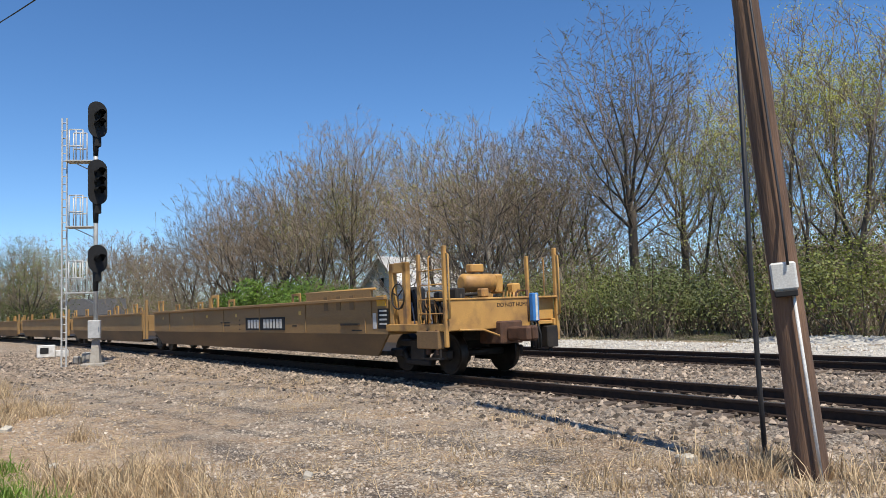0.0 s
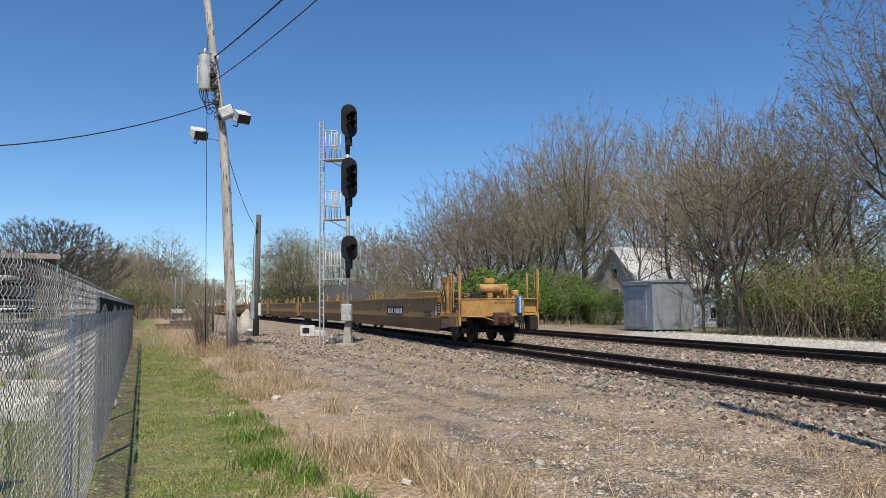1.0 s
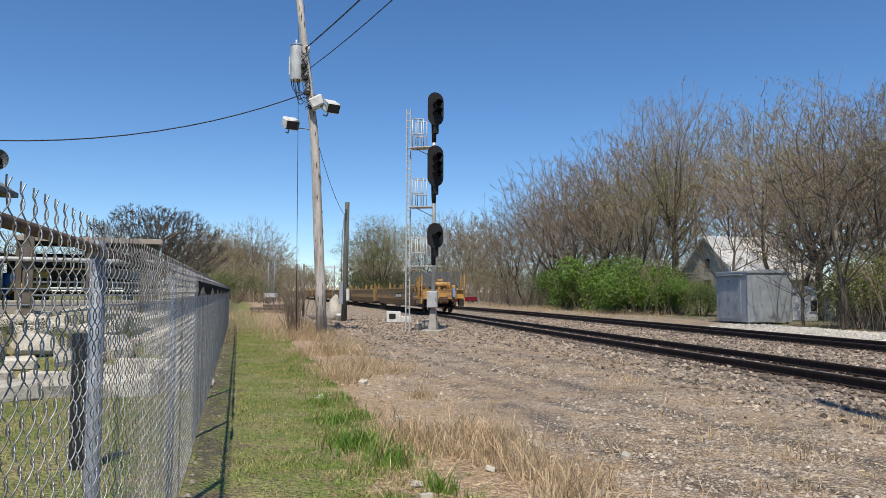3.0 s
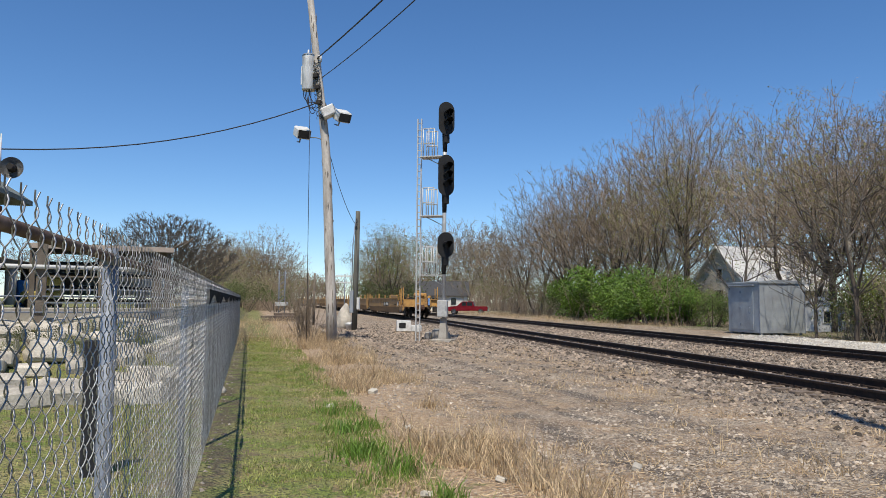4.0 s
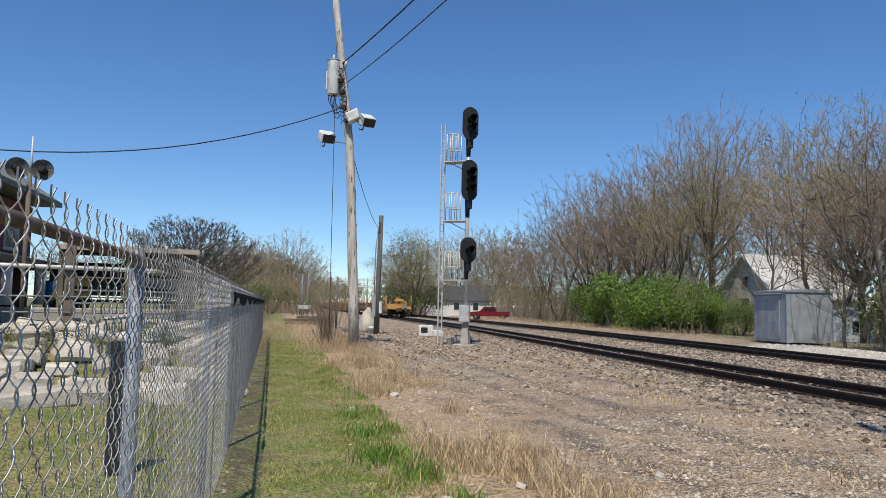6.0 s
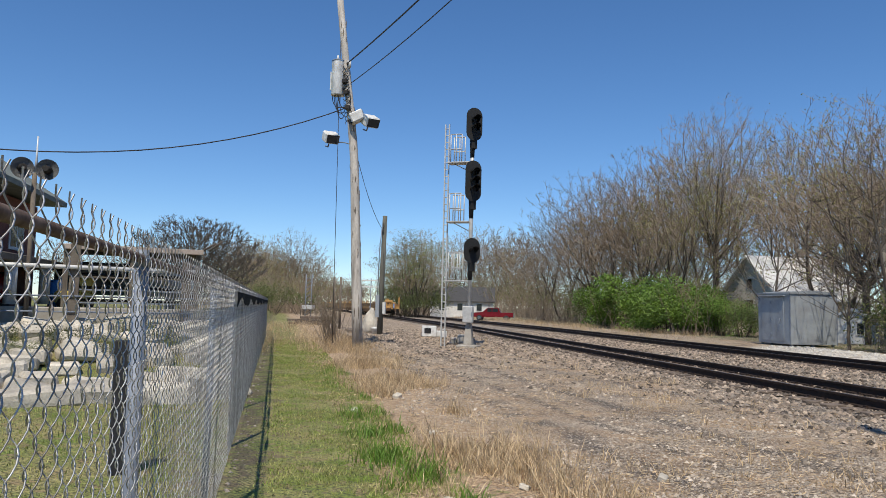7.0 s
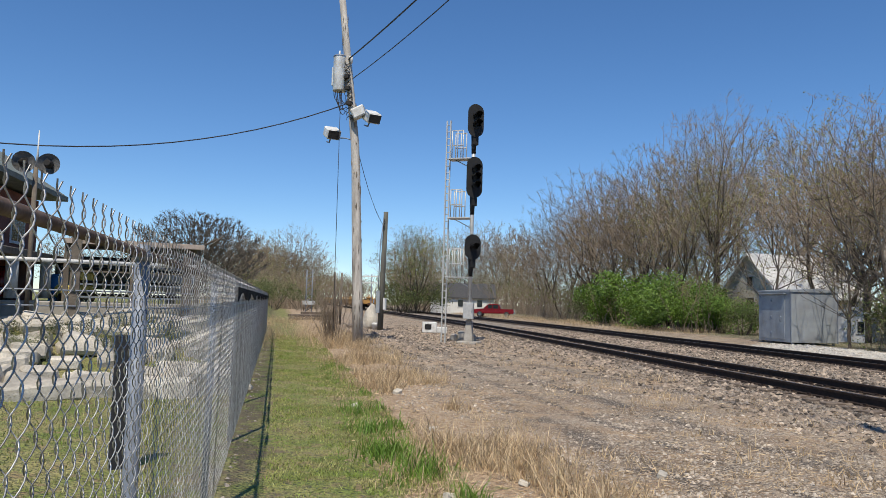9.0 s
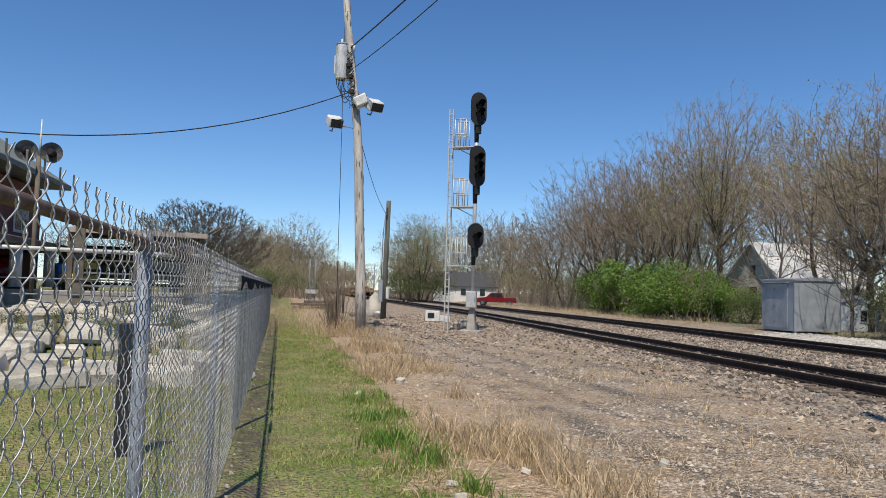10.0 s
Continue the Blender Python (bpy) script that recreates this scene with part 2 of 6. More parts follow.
CHROME = mat("chrome", rgb(0.6, 0.6, 0.6), rgb(0.5, 0.5, 0.5), 5, 0.2, 1.0, 60, 0.0)
OLDWOOD = mat("old_grey_timber", rgb(0.20, 0.17, 0.135), rgb(0.13, 0.105, 0.085), 4, 0.9, 0, 40, 0.5)
# dull black of the fence's strip, the brake valve and the upright board
DULLBLACK = mat("dull_black", rgb(0.015, 0.016, 0.02), rgb(0.025, 0.026, 0.03), 8, 0.9, 0, 60, 0.2)


def ground_material():
    """Soil, gravel and turf by strips that run with the fence and the railway, broken up by noise."""
    m = bpy.data.materials.new("ground_soil_gravel_turf")
    m.use_nodes = True
    n, l = m.node_tree.nodes, m.node_tree.links
    bsdf = n["Principled BSDF"]
    bsdf.inputs["Roughness"].default_value = 0.95
    co = n.new("ShaderNodeTexCoord").outputs["Object"]

    def nz(s, detail=6.0, rough=0.6):
        t = n.new("ShaderNodeTexNoise")
        t.inputs["Scale"].default_value, t.inputs["Detail"].default_value, t.inputs["Roughness"].default_value = s, detail, rough
        l.new(co, t.inputs["Vector"])
        return t.outputs["Fac"]

    def dot(vec, wob, ws):
        d = n.new("ShaderNodeVectorMath")
        d.operation = "DOT_PRODUCT"
        l.new(co, d.inputs[0])
        d.inputs[1].default_value = vec
        k = n.new("ShaderNodeMath")
        k.operation = "MULTIPLY_ADD"
        l.new(nz(ws), k.inputs[0])
        k.inputs[1].default_value = wob
        l.new(d.outputs["Value"], k.inputs[2])
        s = n.new("ShaderNodeMath")
        s.operation = "SUBTRACT"
        l.new(k.outputs[0], s.inputs[0])
        s.inputs[1].default_value = wob / 2
        return s.outputs[0]

    def rng(sock, a, b, lo=0.0, hi=1.0):
        r = n.new("ShaderNodeMapRange")
        r.interpolation_type = "SMOOTHSTEP"
        for i, val in enumerate((a, b, lo, hi)):
            r.inputs[i + 1].default_value = val
        l.new(sock, r.inputs[0])
        return r.outputs[0]

    def mul(a, b):
        k = n.new("ShaderNodeMath")
        k.operation = "MULTIPLY"
        for sock, val in zip(k.inputs, (a, b)):
            if isinstance(val, float):
                sock.default_value = val
            else:
                l.new(val, sock)
        return k.outputs[0]

    def mix(fac, a, b):
        x = n.new("ShaderNodeMix")
        x.data_type = "RGBA"
        for sock, val in ((x.inputs[0], fac), (x.inputs[6], a), (x.inputs[7], b)):
            if isinstance(val, (tuple, float)):
                sock.default_value = val
            else:
                l.new(val, sock)
        return x.outputs[2]

    fr, rr = radians(FENCE_AZ), radians(RAIL_AZ)
    w = dot((math.cos(fr), math.sin(fr), 0), 4.5, 1.4)
    v = dot((math.cos(rr), math.sin(rr), 0), 1.6, 0.5)
    v2 = dot((math.cos(rr) - 0.1 * math.sin(rr), math.sin(rr) + 0.1 * math.cos(rr), 0), 0.35, 0.6)
    soil = mix(rng(nz(0.35), 0.35, 0.65), rgb(0.27, 0.185, 0.115), rgb(0.35, 0.262, 0.18))
    soil = mix(rng(nz(2.2), 0.44, 0.62), soil, rgb(0.155, 0.115, 0.082))
    soil = mix(mul(rng(nz(0.75, 9.0, 0.75), 0.53, 0.62), 0.8), soil, rgb(0.115, 0.092, 0.075))
    vor = n.new("ShaderNodeTexVoronoi")
    vor.inputs["Scale"].default_value = 26.0
    l.new(co, vor.inputs["Vector"])
    sep = n.new("ShaderNodeSeparateColor")
    l.new(vor.outputs["Color"], sep.inputs[0])
    pebble = mix(sep.outputs[0], rgb(0.085, 0.062, 0.045), rgb(0.60, 0.50, 0.38))
    soil = mix(mul(rng(nz(0.8), 0.40, 0.62), 0.75), soil, pebble)
    # ruts worn dark by tyres
    for centre, half in ((3.3, 0.28), (4.2, 0.48), (5.1, 0.2), (6.3, 0.42)):
        a = mul(rng(v2, centre - half, centre), rng(v2, centre, centre + half, 1.0, 0.0))
        soil = mix(mul(mul(a, rng(nz(1.0), 0.33, 0.52)), 0.9), soil, rgb(0.088, 0.072, 0.06))
    # straw lying on the soil beside the turf
    thatch = mix(rng(nz(9.0), 0.35, 0.65), rgb(0.50, 0.36, 0.22), rgb(0.30, 0.20, 0.125))
    soil = mix(mul(rng(w, 1.2, 1.7), rng(w, 2.4, 4.2, 1.0, 0.0)), soil, thatch)
    soil = mix(mul(rng(nz(0.55, 9.0, 0.7), 0.52, 0.60), 0.85), soil, thatch)
    bed = mix(sep.outputs[1], rgb(0.06, 0.047, 0.038), rgb(0.38, 0.315, 0.25))
    soil = mix(mul(rng(v, 7.3, 8.6), rng(v, 19.5, 20.3, 1.0, 0.0)), soil, bed)
    white = mix(sep.outputs[2], rgb(0.48, 0.45, 0.40), rgb(0.72, 0.69, 0.63))
    u = dot((-math.sin(rr), math.cos(rr), 0), 5.0, 0.5)
    strip = mul(mul(rng(v, 19.4, 19.9), rng(v, 21.9, 22.9, 1.0, 0.0)), rng(u, 31.0, 35.5, 1.0, 0.0))
    soil = mix(mul(strip, rng(nz(1.1), 0.30, 0.50)), soil, white)
    litter = mix(rng(nz(1.6), 0.4, 0.6), rgb(0.17, 0.135, 0.08), rgb(0.11, 0.12, 0.04))
    soil = mix(rng(v, 22.4, 23.8), soil, litter)
    turf = mix(rng(nz(1.3), 0.38, 0.62), rgb(0.17, 0.215, 0.045), rgb(0.31, 0.28, 0.115))
    turf = mix(rng(nz(4.5), 0.50, 0.66), turf, rgb(0.27, 0.205, 0.105))
    turf = mix(rng(nz(24.0), 0.51, 0.63), turf, rgb(0.06, 0.068, 0.024))
    soil = mix(rng(w, 1.15, 1.65, 1.0, 0.0), soil, turf)
    bare = mul(rng(w, -0.7, -0.5), rng(w, -0.40, 0.0, 1.0, 0.0))
    soil = mix(mul(bare, 0.8), soil, rgb(0.155, 0.115, 0.08))
    # fine crumbs, dark gaps and pale chips all over
    soil = mix(mul(rng(nz(38.0, 3.0, 0.7), 0.55, 0.66), 0.5), soil, rgb(0.06, 0.046, 0.034))
    fleck = n.new("ShaderNodeTexVoronoi")
    fleck.inputs["Scale"].default_value = 55.0
    l.new(co, fleck.inputs["Vector"])
    pick = n.new("ShaderNodeSeparateColor")
    l.new(fleck.outputs["Color"], pick.inputs[0])
    soil = mix(mul(mul(rng(pick.outputs[0], 0.79, 0.83), rng(w, 1.3, 2.2)), 0.8), soil, rgb(0.55, 0.47, 0.37))
    l.new(soil, bsdf.inputs["Base Color"])
    bp = n.new("ShaderNodeBump")
    bp.inputs["Strength"].default_value, bp.inputs["Distance"].default_value = 0.9, 0.05
    l.new(vor.outputs["Distance"], bp.inputs["Height"])
    l.new(bp.outputs[0], bsdf.inputs["Normal"])
    return m


GROUND = ground_material()

# ---- ground ----
def ground_z(x, y):
    r = radians(RAIL_AZ)
    v = x * math.cos(r) + y * math.sin(r)
    near = max(0.0, 1 - math.hypot(x, y) / 60)
    z = 0.03 * near * noise.noise((x * 0.35, y * 0.35, 0.0)) + 0.008 * near * noise.noise((x * 1.7, y * 1.7, 3.0))
    if 8.0 < v < 19.6:
        k = min(1.0, (v - 8.0) / 0.7, (19.6 - v) / 0.7)
        z = z * (1 - k) + 0.02 * k
    w = x * math.cos(radians(FENCE_AZ)) + y * math.sin(radians(FENCE_AZ))
    if w < -0.6 and y > 0:
        # bank up to the yard's terrace
        e = -x * math.sin(radians(52)) + y * math.cos(radians(52))
        k = min(1.0, max(0.0, (e - 13.4) / 8.8)) * min(1.0, (-0.6 - w) / 1.2)
        k2 = min(1.0, max(0.0, (e - 22.7) / 0.3)) * min(1.0, (-0.6 - w) / 1.2)
        z += 0.9 * k * k * (3 - 2 * k) + 0.48 * k2
    if v >= 19.6:
        z += 0.18 * min(1.0, (v - 19.6) / 1.5)
    return z


def build_ground():
    def ticks():
        a = [i * 0.3 for i in range(-20, 130)]
        x, step = a[-1], 0.4
        while x < 2500:
            step *= 1.13
            x += step
            a.append(x)
        x, step = a[0], 0.4
        while x > -2500:
            step *= 1.2
            x -= step
            a.insert(0, x)
        return a
    us, vs = ticks(), [-p for p in ticks()[::-1]]
    vs = sorted([v + 12 for v in vs])
    verts = []
    for u in us:
        for v in vs:
            x, y = uv(u, v)
            verts.append((x, y, ground_z(x, y)))
    n = len(vs)
    faces = [(i * n + j, i * n + j + 1, (i + 1) * n + j + 1, (i + 1) * n + j) for i in range(len(us) - 1) for j in range(n - 1)]
    me = raw("ground", verts, [f[::-1] for f in faces], GROUND, True)
    tagged(new("ground", me), "dry brown soil and gravel beside spring turf", "ground", kind="structure")


build_ground()

# ---- railway ----
RAIL_S = [-45.0, -20.0, 0.0, 25.0, 50.0] + [50.0 + 6 * i for i in range(1, 45)]
PROFILE = [(-0.07, 0.0), (0.07, 0.0), (0.07, 0.015), (0.012, 0.03), (0.012, 0.13), (0.037, 0.14), (0.037, 0.172), (0.03, 0.18), (-0.03, 0.18), (-0.037, 0.172), (-0.037, 0.14), (-0.012, 0.13), (-0.012, 0.03), (-0.07, 0.015)]


def rail_mesh(v0, off):
    verts, faces, np_ = [], [], len(PROFILE)
    for s in RAIL_S:
        x, y, az = track(s, v0)
        c, d = math.cos(radians(az)), math.sin(radians(az))
        for px, pz in PROFILE:
            verts.append((x + c * (off + px), y + d * (off + px), TIE_TOP + pz))
    for i in range(len(RAIL_S) - 1):
        for k in range(np_):
            a, b = i * np_ + k, i * np_ + (k + 1) % np_
            faces.append((a, b, b + np_, a + np_))
    faces += [tuple(range(np_))[::-1], tuple(range((len(RAIL_S) - 1) * np_, len(RAIL_S) * np_))]
    me = raw("rail", verts, faces, [RUST, RAILTOP])
    for i, p in enumerate(me.polygons):
        if i < (len(RAIL_S) - 1) * np_ and i % np_ == 7:
            p.material_index = 1
    return me


def build_track(v0, label):
    t = thing("railway_track", label, "railway track", Matrix(), kind="structure")
    for side in (-1, 1):
        part("rail", rail_mesh(v0, side * (GAUGE / 2 + 0.035)), None, t)
    bm = B()
    box(bm, -1.3, 1.3, -0.11, 0.11, -0.11, 0.0, 0.012)
    tie = mesh_of("tie", solid(bm), TIE)
    plate = B()
    for side in (-1, 1):
        c = side * (GAUGE / 2 + 0.035)
        box(plate, c - 0.17, c + 0.17, -0.1, 0.1, 0.0, 0.012)
        for dx in (-0.1, 0.1):
            box(plate, c + dx - 0.02, c + dx + 0.02, -0.05, 0.03, 0.012, 0.045)
    plates = mesh_of("tie_plate", solid(plate), RUST)
    rest_v, rest_f = [], []
    for i in range(-40, 480):
        s = i * 0.53
        x, y, az = track(s, v0)
        m = pose(x, y, TIE_TOP, 0, 0, az + random.uniform(-0.8, 0.8))
        if -14 <= s <= 58:
            ob = new("tie", tie)
            ob.matrix_basis, ob.parent = m, t
            ob = new("tie_plate", plates)
            ob.matrix_basis, ob.parent = m, t
        else:
            k = len(rest_v)
            for cx in (-1.3, 1.3):
                for cy in (-0.11, 0.11):
                    for cz in (-0.1, 0.0):
                        rest_v.append(tuple(m @ Vector((cx, cy, cz))))
            rest_f += [tuple(k + a for a in q) for q in ((0, 1, 3, 2), (4, 6, 7, 5), (0, 4, 5, 1), (2, 3, 7, 6), (1, 5, 7, 3))]
    tagged(part("far_ties", raw("far_ties", rest_v, rest_f, TIE), None, t), kind="stuff")
    return t


build_track(V_NEAR, "main line with dark rusty rails on ballast")
build_track(V_FAR, "second line with dark rusty rails on ballast")


# ---- chain-link fence ----
FENCE_END, FENCE_W, FENCE_TOP, MESH_TOP, POST_GAP = 37.2, -0.43, 1.87, 1.89, 3.2


def build_fence():
    x, y = fw(0, FENCE_W)
    t = thing("chain_link_fence", "galvanised chain-link fence with steel posts and top rail", "fence", pose(x, y, 0, 0, 0, FENCE_AZ), kind="")
    bm = B()
    tube(bm, [(-0.05, 0, 0), (-0.05, 0, FENCE_TOP - 0.02)], 0.027, 12)
    tube(bm, [(-0.05, 0, FENCE_TOP - 0.05), (-0.05, 0, FENCE_TOP + 0.01)], [0.031, 0.022], 12)
    post = mesh_of("post", solid(bm), GALV)
    f = 2.85 - 4 * POST_GAP
    while f < FENCE_END + 0.5:
        ob = new("post", post)
        ob.parent, ob.location = t, (0, min(f, FENCE_END), 0)
        f += POST_GAP
    bm = B()
    tube(bm, [(-0.05, -10, FENCE_TOP - 0.022), (-0.05, FENCE_END, FENCE_TOP - 0.022)], 0.016, 10)
    part("top_rail", bm, RAILPIPE, t, "weathered brown steel top rail")
    bm = B()
    tube(bm, [(-0.02, -10, 0.06), (-0.02, FENCE_END, 0.06)], 0.003, 5)
    part("tension_wire", bm, WIRE, t)
    verts, faces = [], []
    wide, tall, r, half = 0.098, 0.100, 0.0022, 0.008
    k, f = 0, -4.0
    while f < FENCE_END:
        # a flattened spiral: strands that rise one way lie in front, the others behind
        steps = 4 if 0.9 < f < 4.5 else 2 if -0.5 < f < 8 else 1
        base, rings = len(verts), 0
        n = int((MESH_TOP - 0.06) / (tall / 2))
        spots = []
        for j in range(n * steps + 1):
            s = j / steps
            swing = (1 - math.cos(math.pi * s)) / 2
            saw = abs((s + 1) % 2 - 1)
            side = 0.45 * swing + 0.55 * saw
            spots.append(((-half if k % 2 else half) * math.sin(math.pi * s) if steps > 1 else 0.0, f + (wide / 2) * 1.06 * (1 - side if k % 2 else side), MESH_TOP - (n - s) * tall / 2))
        x1, y1, z1 = spots[-1]
        lean = 0.016 if (n + k) % 2 else -0.016
        spots += [(x1 - 0.004, y1 + lean * 0.2, z1 + 0.012), (x1, y1 + lean, z1 + 0.032)]
        for x, y, z in spots:
            for q in range(3):
                an = 2.0944 * q + 0.5
                verts.append((x + r * math.cos(an), y + r * math.sin(an), z))
            rings += 1
        for j in range(rings - 1):
            for q in range(3):
                a, b = base + j * 3 + q, base + j * 3 + (q + 1) % 3
                faces.append((a, b, b + 3, a + 3))
        k += 1
        f += wide / 2
    tagged(part("wire_mesh", raw("wire_mesh", verts, faces, WIRE, True), None, t, "woven galvanised wire mesh"), kind="stuff")
    # dark strip with a scalloped lower edge under the top rail
    bm = B()
    prev = None
    n = 120
    for i in range(n + 1):
        yy = 8.0 + i * (36.0 - 8.0) / n
        drop = 0.05 + 0.11 * abs(math.sin(math.pi * (yy - 2.85) / POST_GAP)) + 0.05 * noise.noise((i * 0.4, 0, 0))
        col = [bm.verts.new((0.03 + 0.006 * math.sin(i * 1.1 + j), yy, FENCE_TOP - 0.06 - drop * j / 3)) for j in range(4)]
        if prev:
            for j in range(3):
                bm.faces.new((prev[j], col[j], col[j + 1], prev[j + 1]))
        prev = col
    bmesh.ops.solidify(bm, geom=bm.faces[:], thickness=0.004)
    part("netting_strip", bm, DULLBLACK, t, "dark scalloped strip under the rail")


build_fence()


# ---- railway signal ----
SIG = polar(24.45, 32.0)


def signal_head(t, z, h, w, lamps):
    """A black backboard with hooded lamps, facing back along the line; local -y is its front."""
    bm = B()
    r = w / 2
    out = [(r * math.sin(a), h / 2 - r + r * math.cos(a)) for a in [math.pi * k / 10 - math.pi / 2 for k in range(11)]]
    out += [(r * math.cos(a), -h / 2 + r - r * math.sin(a)) for a in [math.pi * k / 10 for k in range(11)]]
    prism(bm, [(x, z + zz) for x, zz in out], -0.19, -0.16)
    board = part("backboard", bm, BLACK, t, "black oval signal backboard")
    bm = B()
    box(bm, -0.16, 0.16, -0.16, 0.10, z - h / 2 + 0.22, z + h / 2 - 0.2, 0.03)
    part("lamp_case", bm, BLACK, board)
    for i in range(lamps):
        zz = z + (i - (lamps - 1) / 2) * 0.36
        bm = B()
        n, prev = 14, None
        for k in range(n + 1):
            a = -0.6 + (math.pi + 1.2) * k / n
            cols = [bm.verts.new((rr * math.cos(a), yy, zz + rr * math.sin(a))) for rr, yy in ((0.15, -0.19), (0.16, -0.62 if 0.15 < k / n < 0.85 else -0.42))]
            if prev:
                bm.faces.new((prev[0], cols[0], cols[1], prev[1]))
            prev = cols
        bmesh.ops.solidify(bm, geom=bm.faces[:], thickness=0.006)
        part("hood", bm, BLACK, board)
        bm = B()
        tube(bm, [(0, -0.205, zz), (0, -0.19, zz)], 0.11, 16)
        part("lens", bm, LENS, board)
    bm = B()
    tube(bm, [(0, 0.0, z - h / 2 - 0.72), (0, 0.0, z - h / 2 + 0.2)], [0.092, 0.125], 10)
    box(bm, -0.08, 0.16, -0.16, 0.08, z - h / 2 - 0.34, z - h / 2 + 0.06, 0.02)
    part("bracket", bm, BLACK, board)
    board.matrix_basis = pose(0, 0, 0, 0, 0, 37)


def build_signal():
    t = thing("railway_signal", "tall railway signal mast with three black hooded heads", "railway signal", pose(*SIG, 0.0, 0, 0, 10))
    bm = B()
    box(bm, -0.45, 0.45, -0.4, 0.4, -0.2, 0.10, 0.03)
    part("foundation", bm, CONCRETE, t, "weathered concrete foundation")
    bm = B()
    tube(bm, [(0, 0, 0.1), (0, 0, 1.0)], [0.26, 0.16], 4)
    part("mast_base", bm, CONCRETE, t)
    bm = B()
    tube(bm, [(0, 0, 0.3), (0, 0, 10.0)], 0.085, 12)
    part("mast", bm, ALU, t, "aluminium-painted round mast")
    bm = B()
    box(bm, -0.22, 0.22, -0.3, -0.06, 1.05, 1.75, 0.02)
    case = part("junction_case", bm, ALU, t, "grey junction case on the mast")
    bm = B()
    box(bm, 0.17, 0.2, -0.33, -0.3, 1.3, 1.5)
    part("latch", bm, GALV, case)
    signal_head(t, 9.67, 1.46, 0.74, 2)
    signal_head(t, 7.17, 1.80, 0.74, 3)
    signal_head(t, 4.14, 1.10, 0.74, 1)
    # ladder with its platforms
    lx = -1.15
    for dx in (-0.085, 0.085):
        bm = B()
        box(bm, lx + dx - 0.026, lx + dx + 0.026, -0.03, 0.03, 0.0, 9.75)
        part("ladder_rail", bm, ALU, t)
    bm = B()
    tube(bm, [(lx - 0.085, 0, 0), (lx + 0.085, 0, 0)], 0.02, 6)
    rung = mesh_of("rung", solid(bm), ALU)
    for i in range(31):
        ob = new("rung", rung)
        ob.parent, ob.location = t, (0, 0, 0.4 + i * 0.305)
    for z in (8.02, 5.42, 2.85):
        p = B()
        box(p, lx + 0.1, -0.05, -0.3, 0.3, z - 0.05, z, 0.008)
        tube(p, [(lx + 0.35, 0, z - 0.05), (-0.08, 0, z - 0.42)], 0.02, 6)
        deck = part("platform", p, ALU, t)
        for x in (lx + 0.25, lx + 0.5, lx + 0.75):
            for yy in (-0.28, 0.28):
                bm = B()
                tube(bm, [(x, yy, z), (x, yy, z + 1.2)], 0.026, 6)
                part("guard_post", bm, ALU, deck)
        for zz in (0.55, 1.2):
            for yy in (-0.28, 0.28):
                bm = B()
                tube(bm, [(lx + 0.25, yy, z + zz), (lx + 0.75, yy, z + zz)], 0.026, 6)
                part("guard_rail", bm, ALU, deck)


build_signal()


# ---- utility poles and lines ----
LEAN_TOP = Vector((*polar(-26.2, 7.75), 0)) + Vector((-0.60, 0.30, 10.8))
POLE, STUB = polar(32.93, 30.0), polar(31.28, 44.0)


def wire(name, label, pts, r=0.012, material=None):
    t = thing(name, label, "cable", Matrix())
    bm = B()
    tube(bm, pts, r, 6)
    part("strand", bm, material or CABLE, t)
    return t


def sag(a, b, drop, n=14):
    a, b = Vector(a), Vector(b)
    return [a.lerp(b, k / n) - Vector((0, 0, drop * 4 * (k / n) * (1 - k / n))) for k in range(n + 1)]


def flood(t, at, aim, label):
    h = part("floodlight", B(), WHITEP, t, label)
    h.matrix_basis = at @ aim @ Matrix.Diagonal((1.25, 1.25, 1.25, 1))
    bm = B()
    box(bm, -0.24, 0.24, -0.3, 0.18, -0.17, 0.17, 0.04)
    part("housing", bm, WHITEP, h)
    bm = B()
    box(bm, -0.21, 0.21, -0.315, -0.302, -0.14, 0.14)
    part("front_glass", bm, GLASS, h)
    bm = B()
    tube(bm, [(0, 0.0, -0.17), (0, 0.05, -0.36), (0.0, 0.3, -0.4)], 0.025, 6)
    part("yoke", bm, GALV, h)


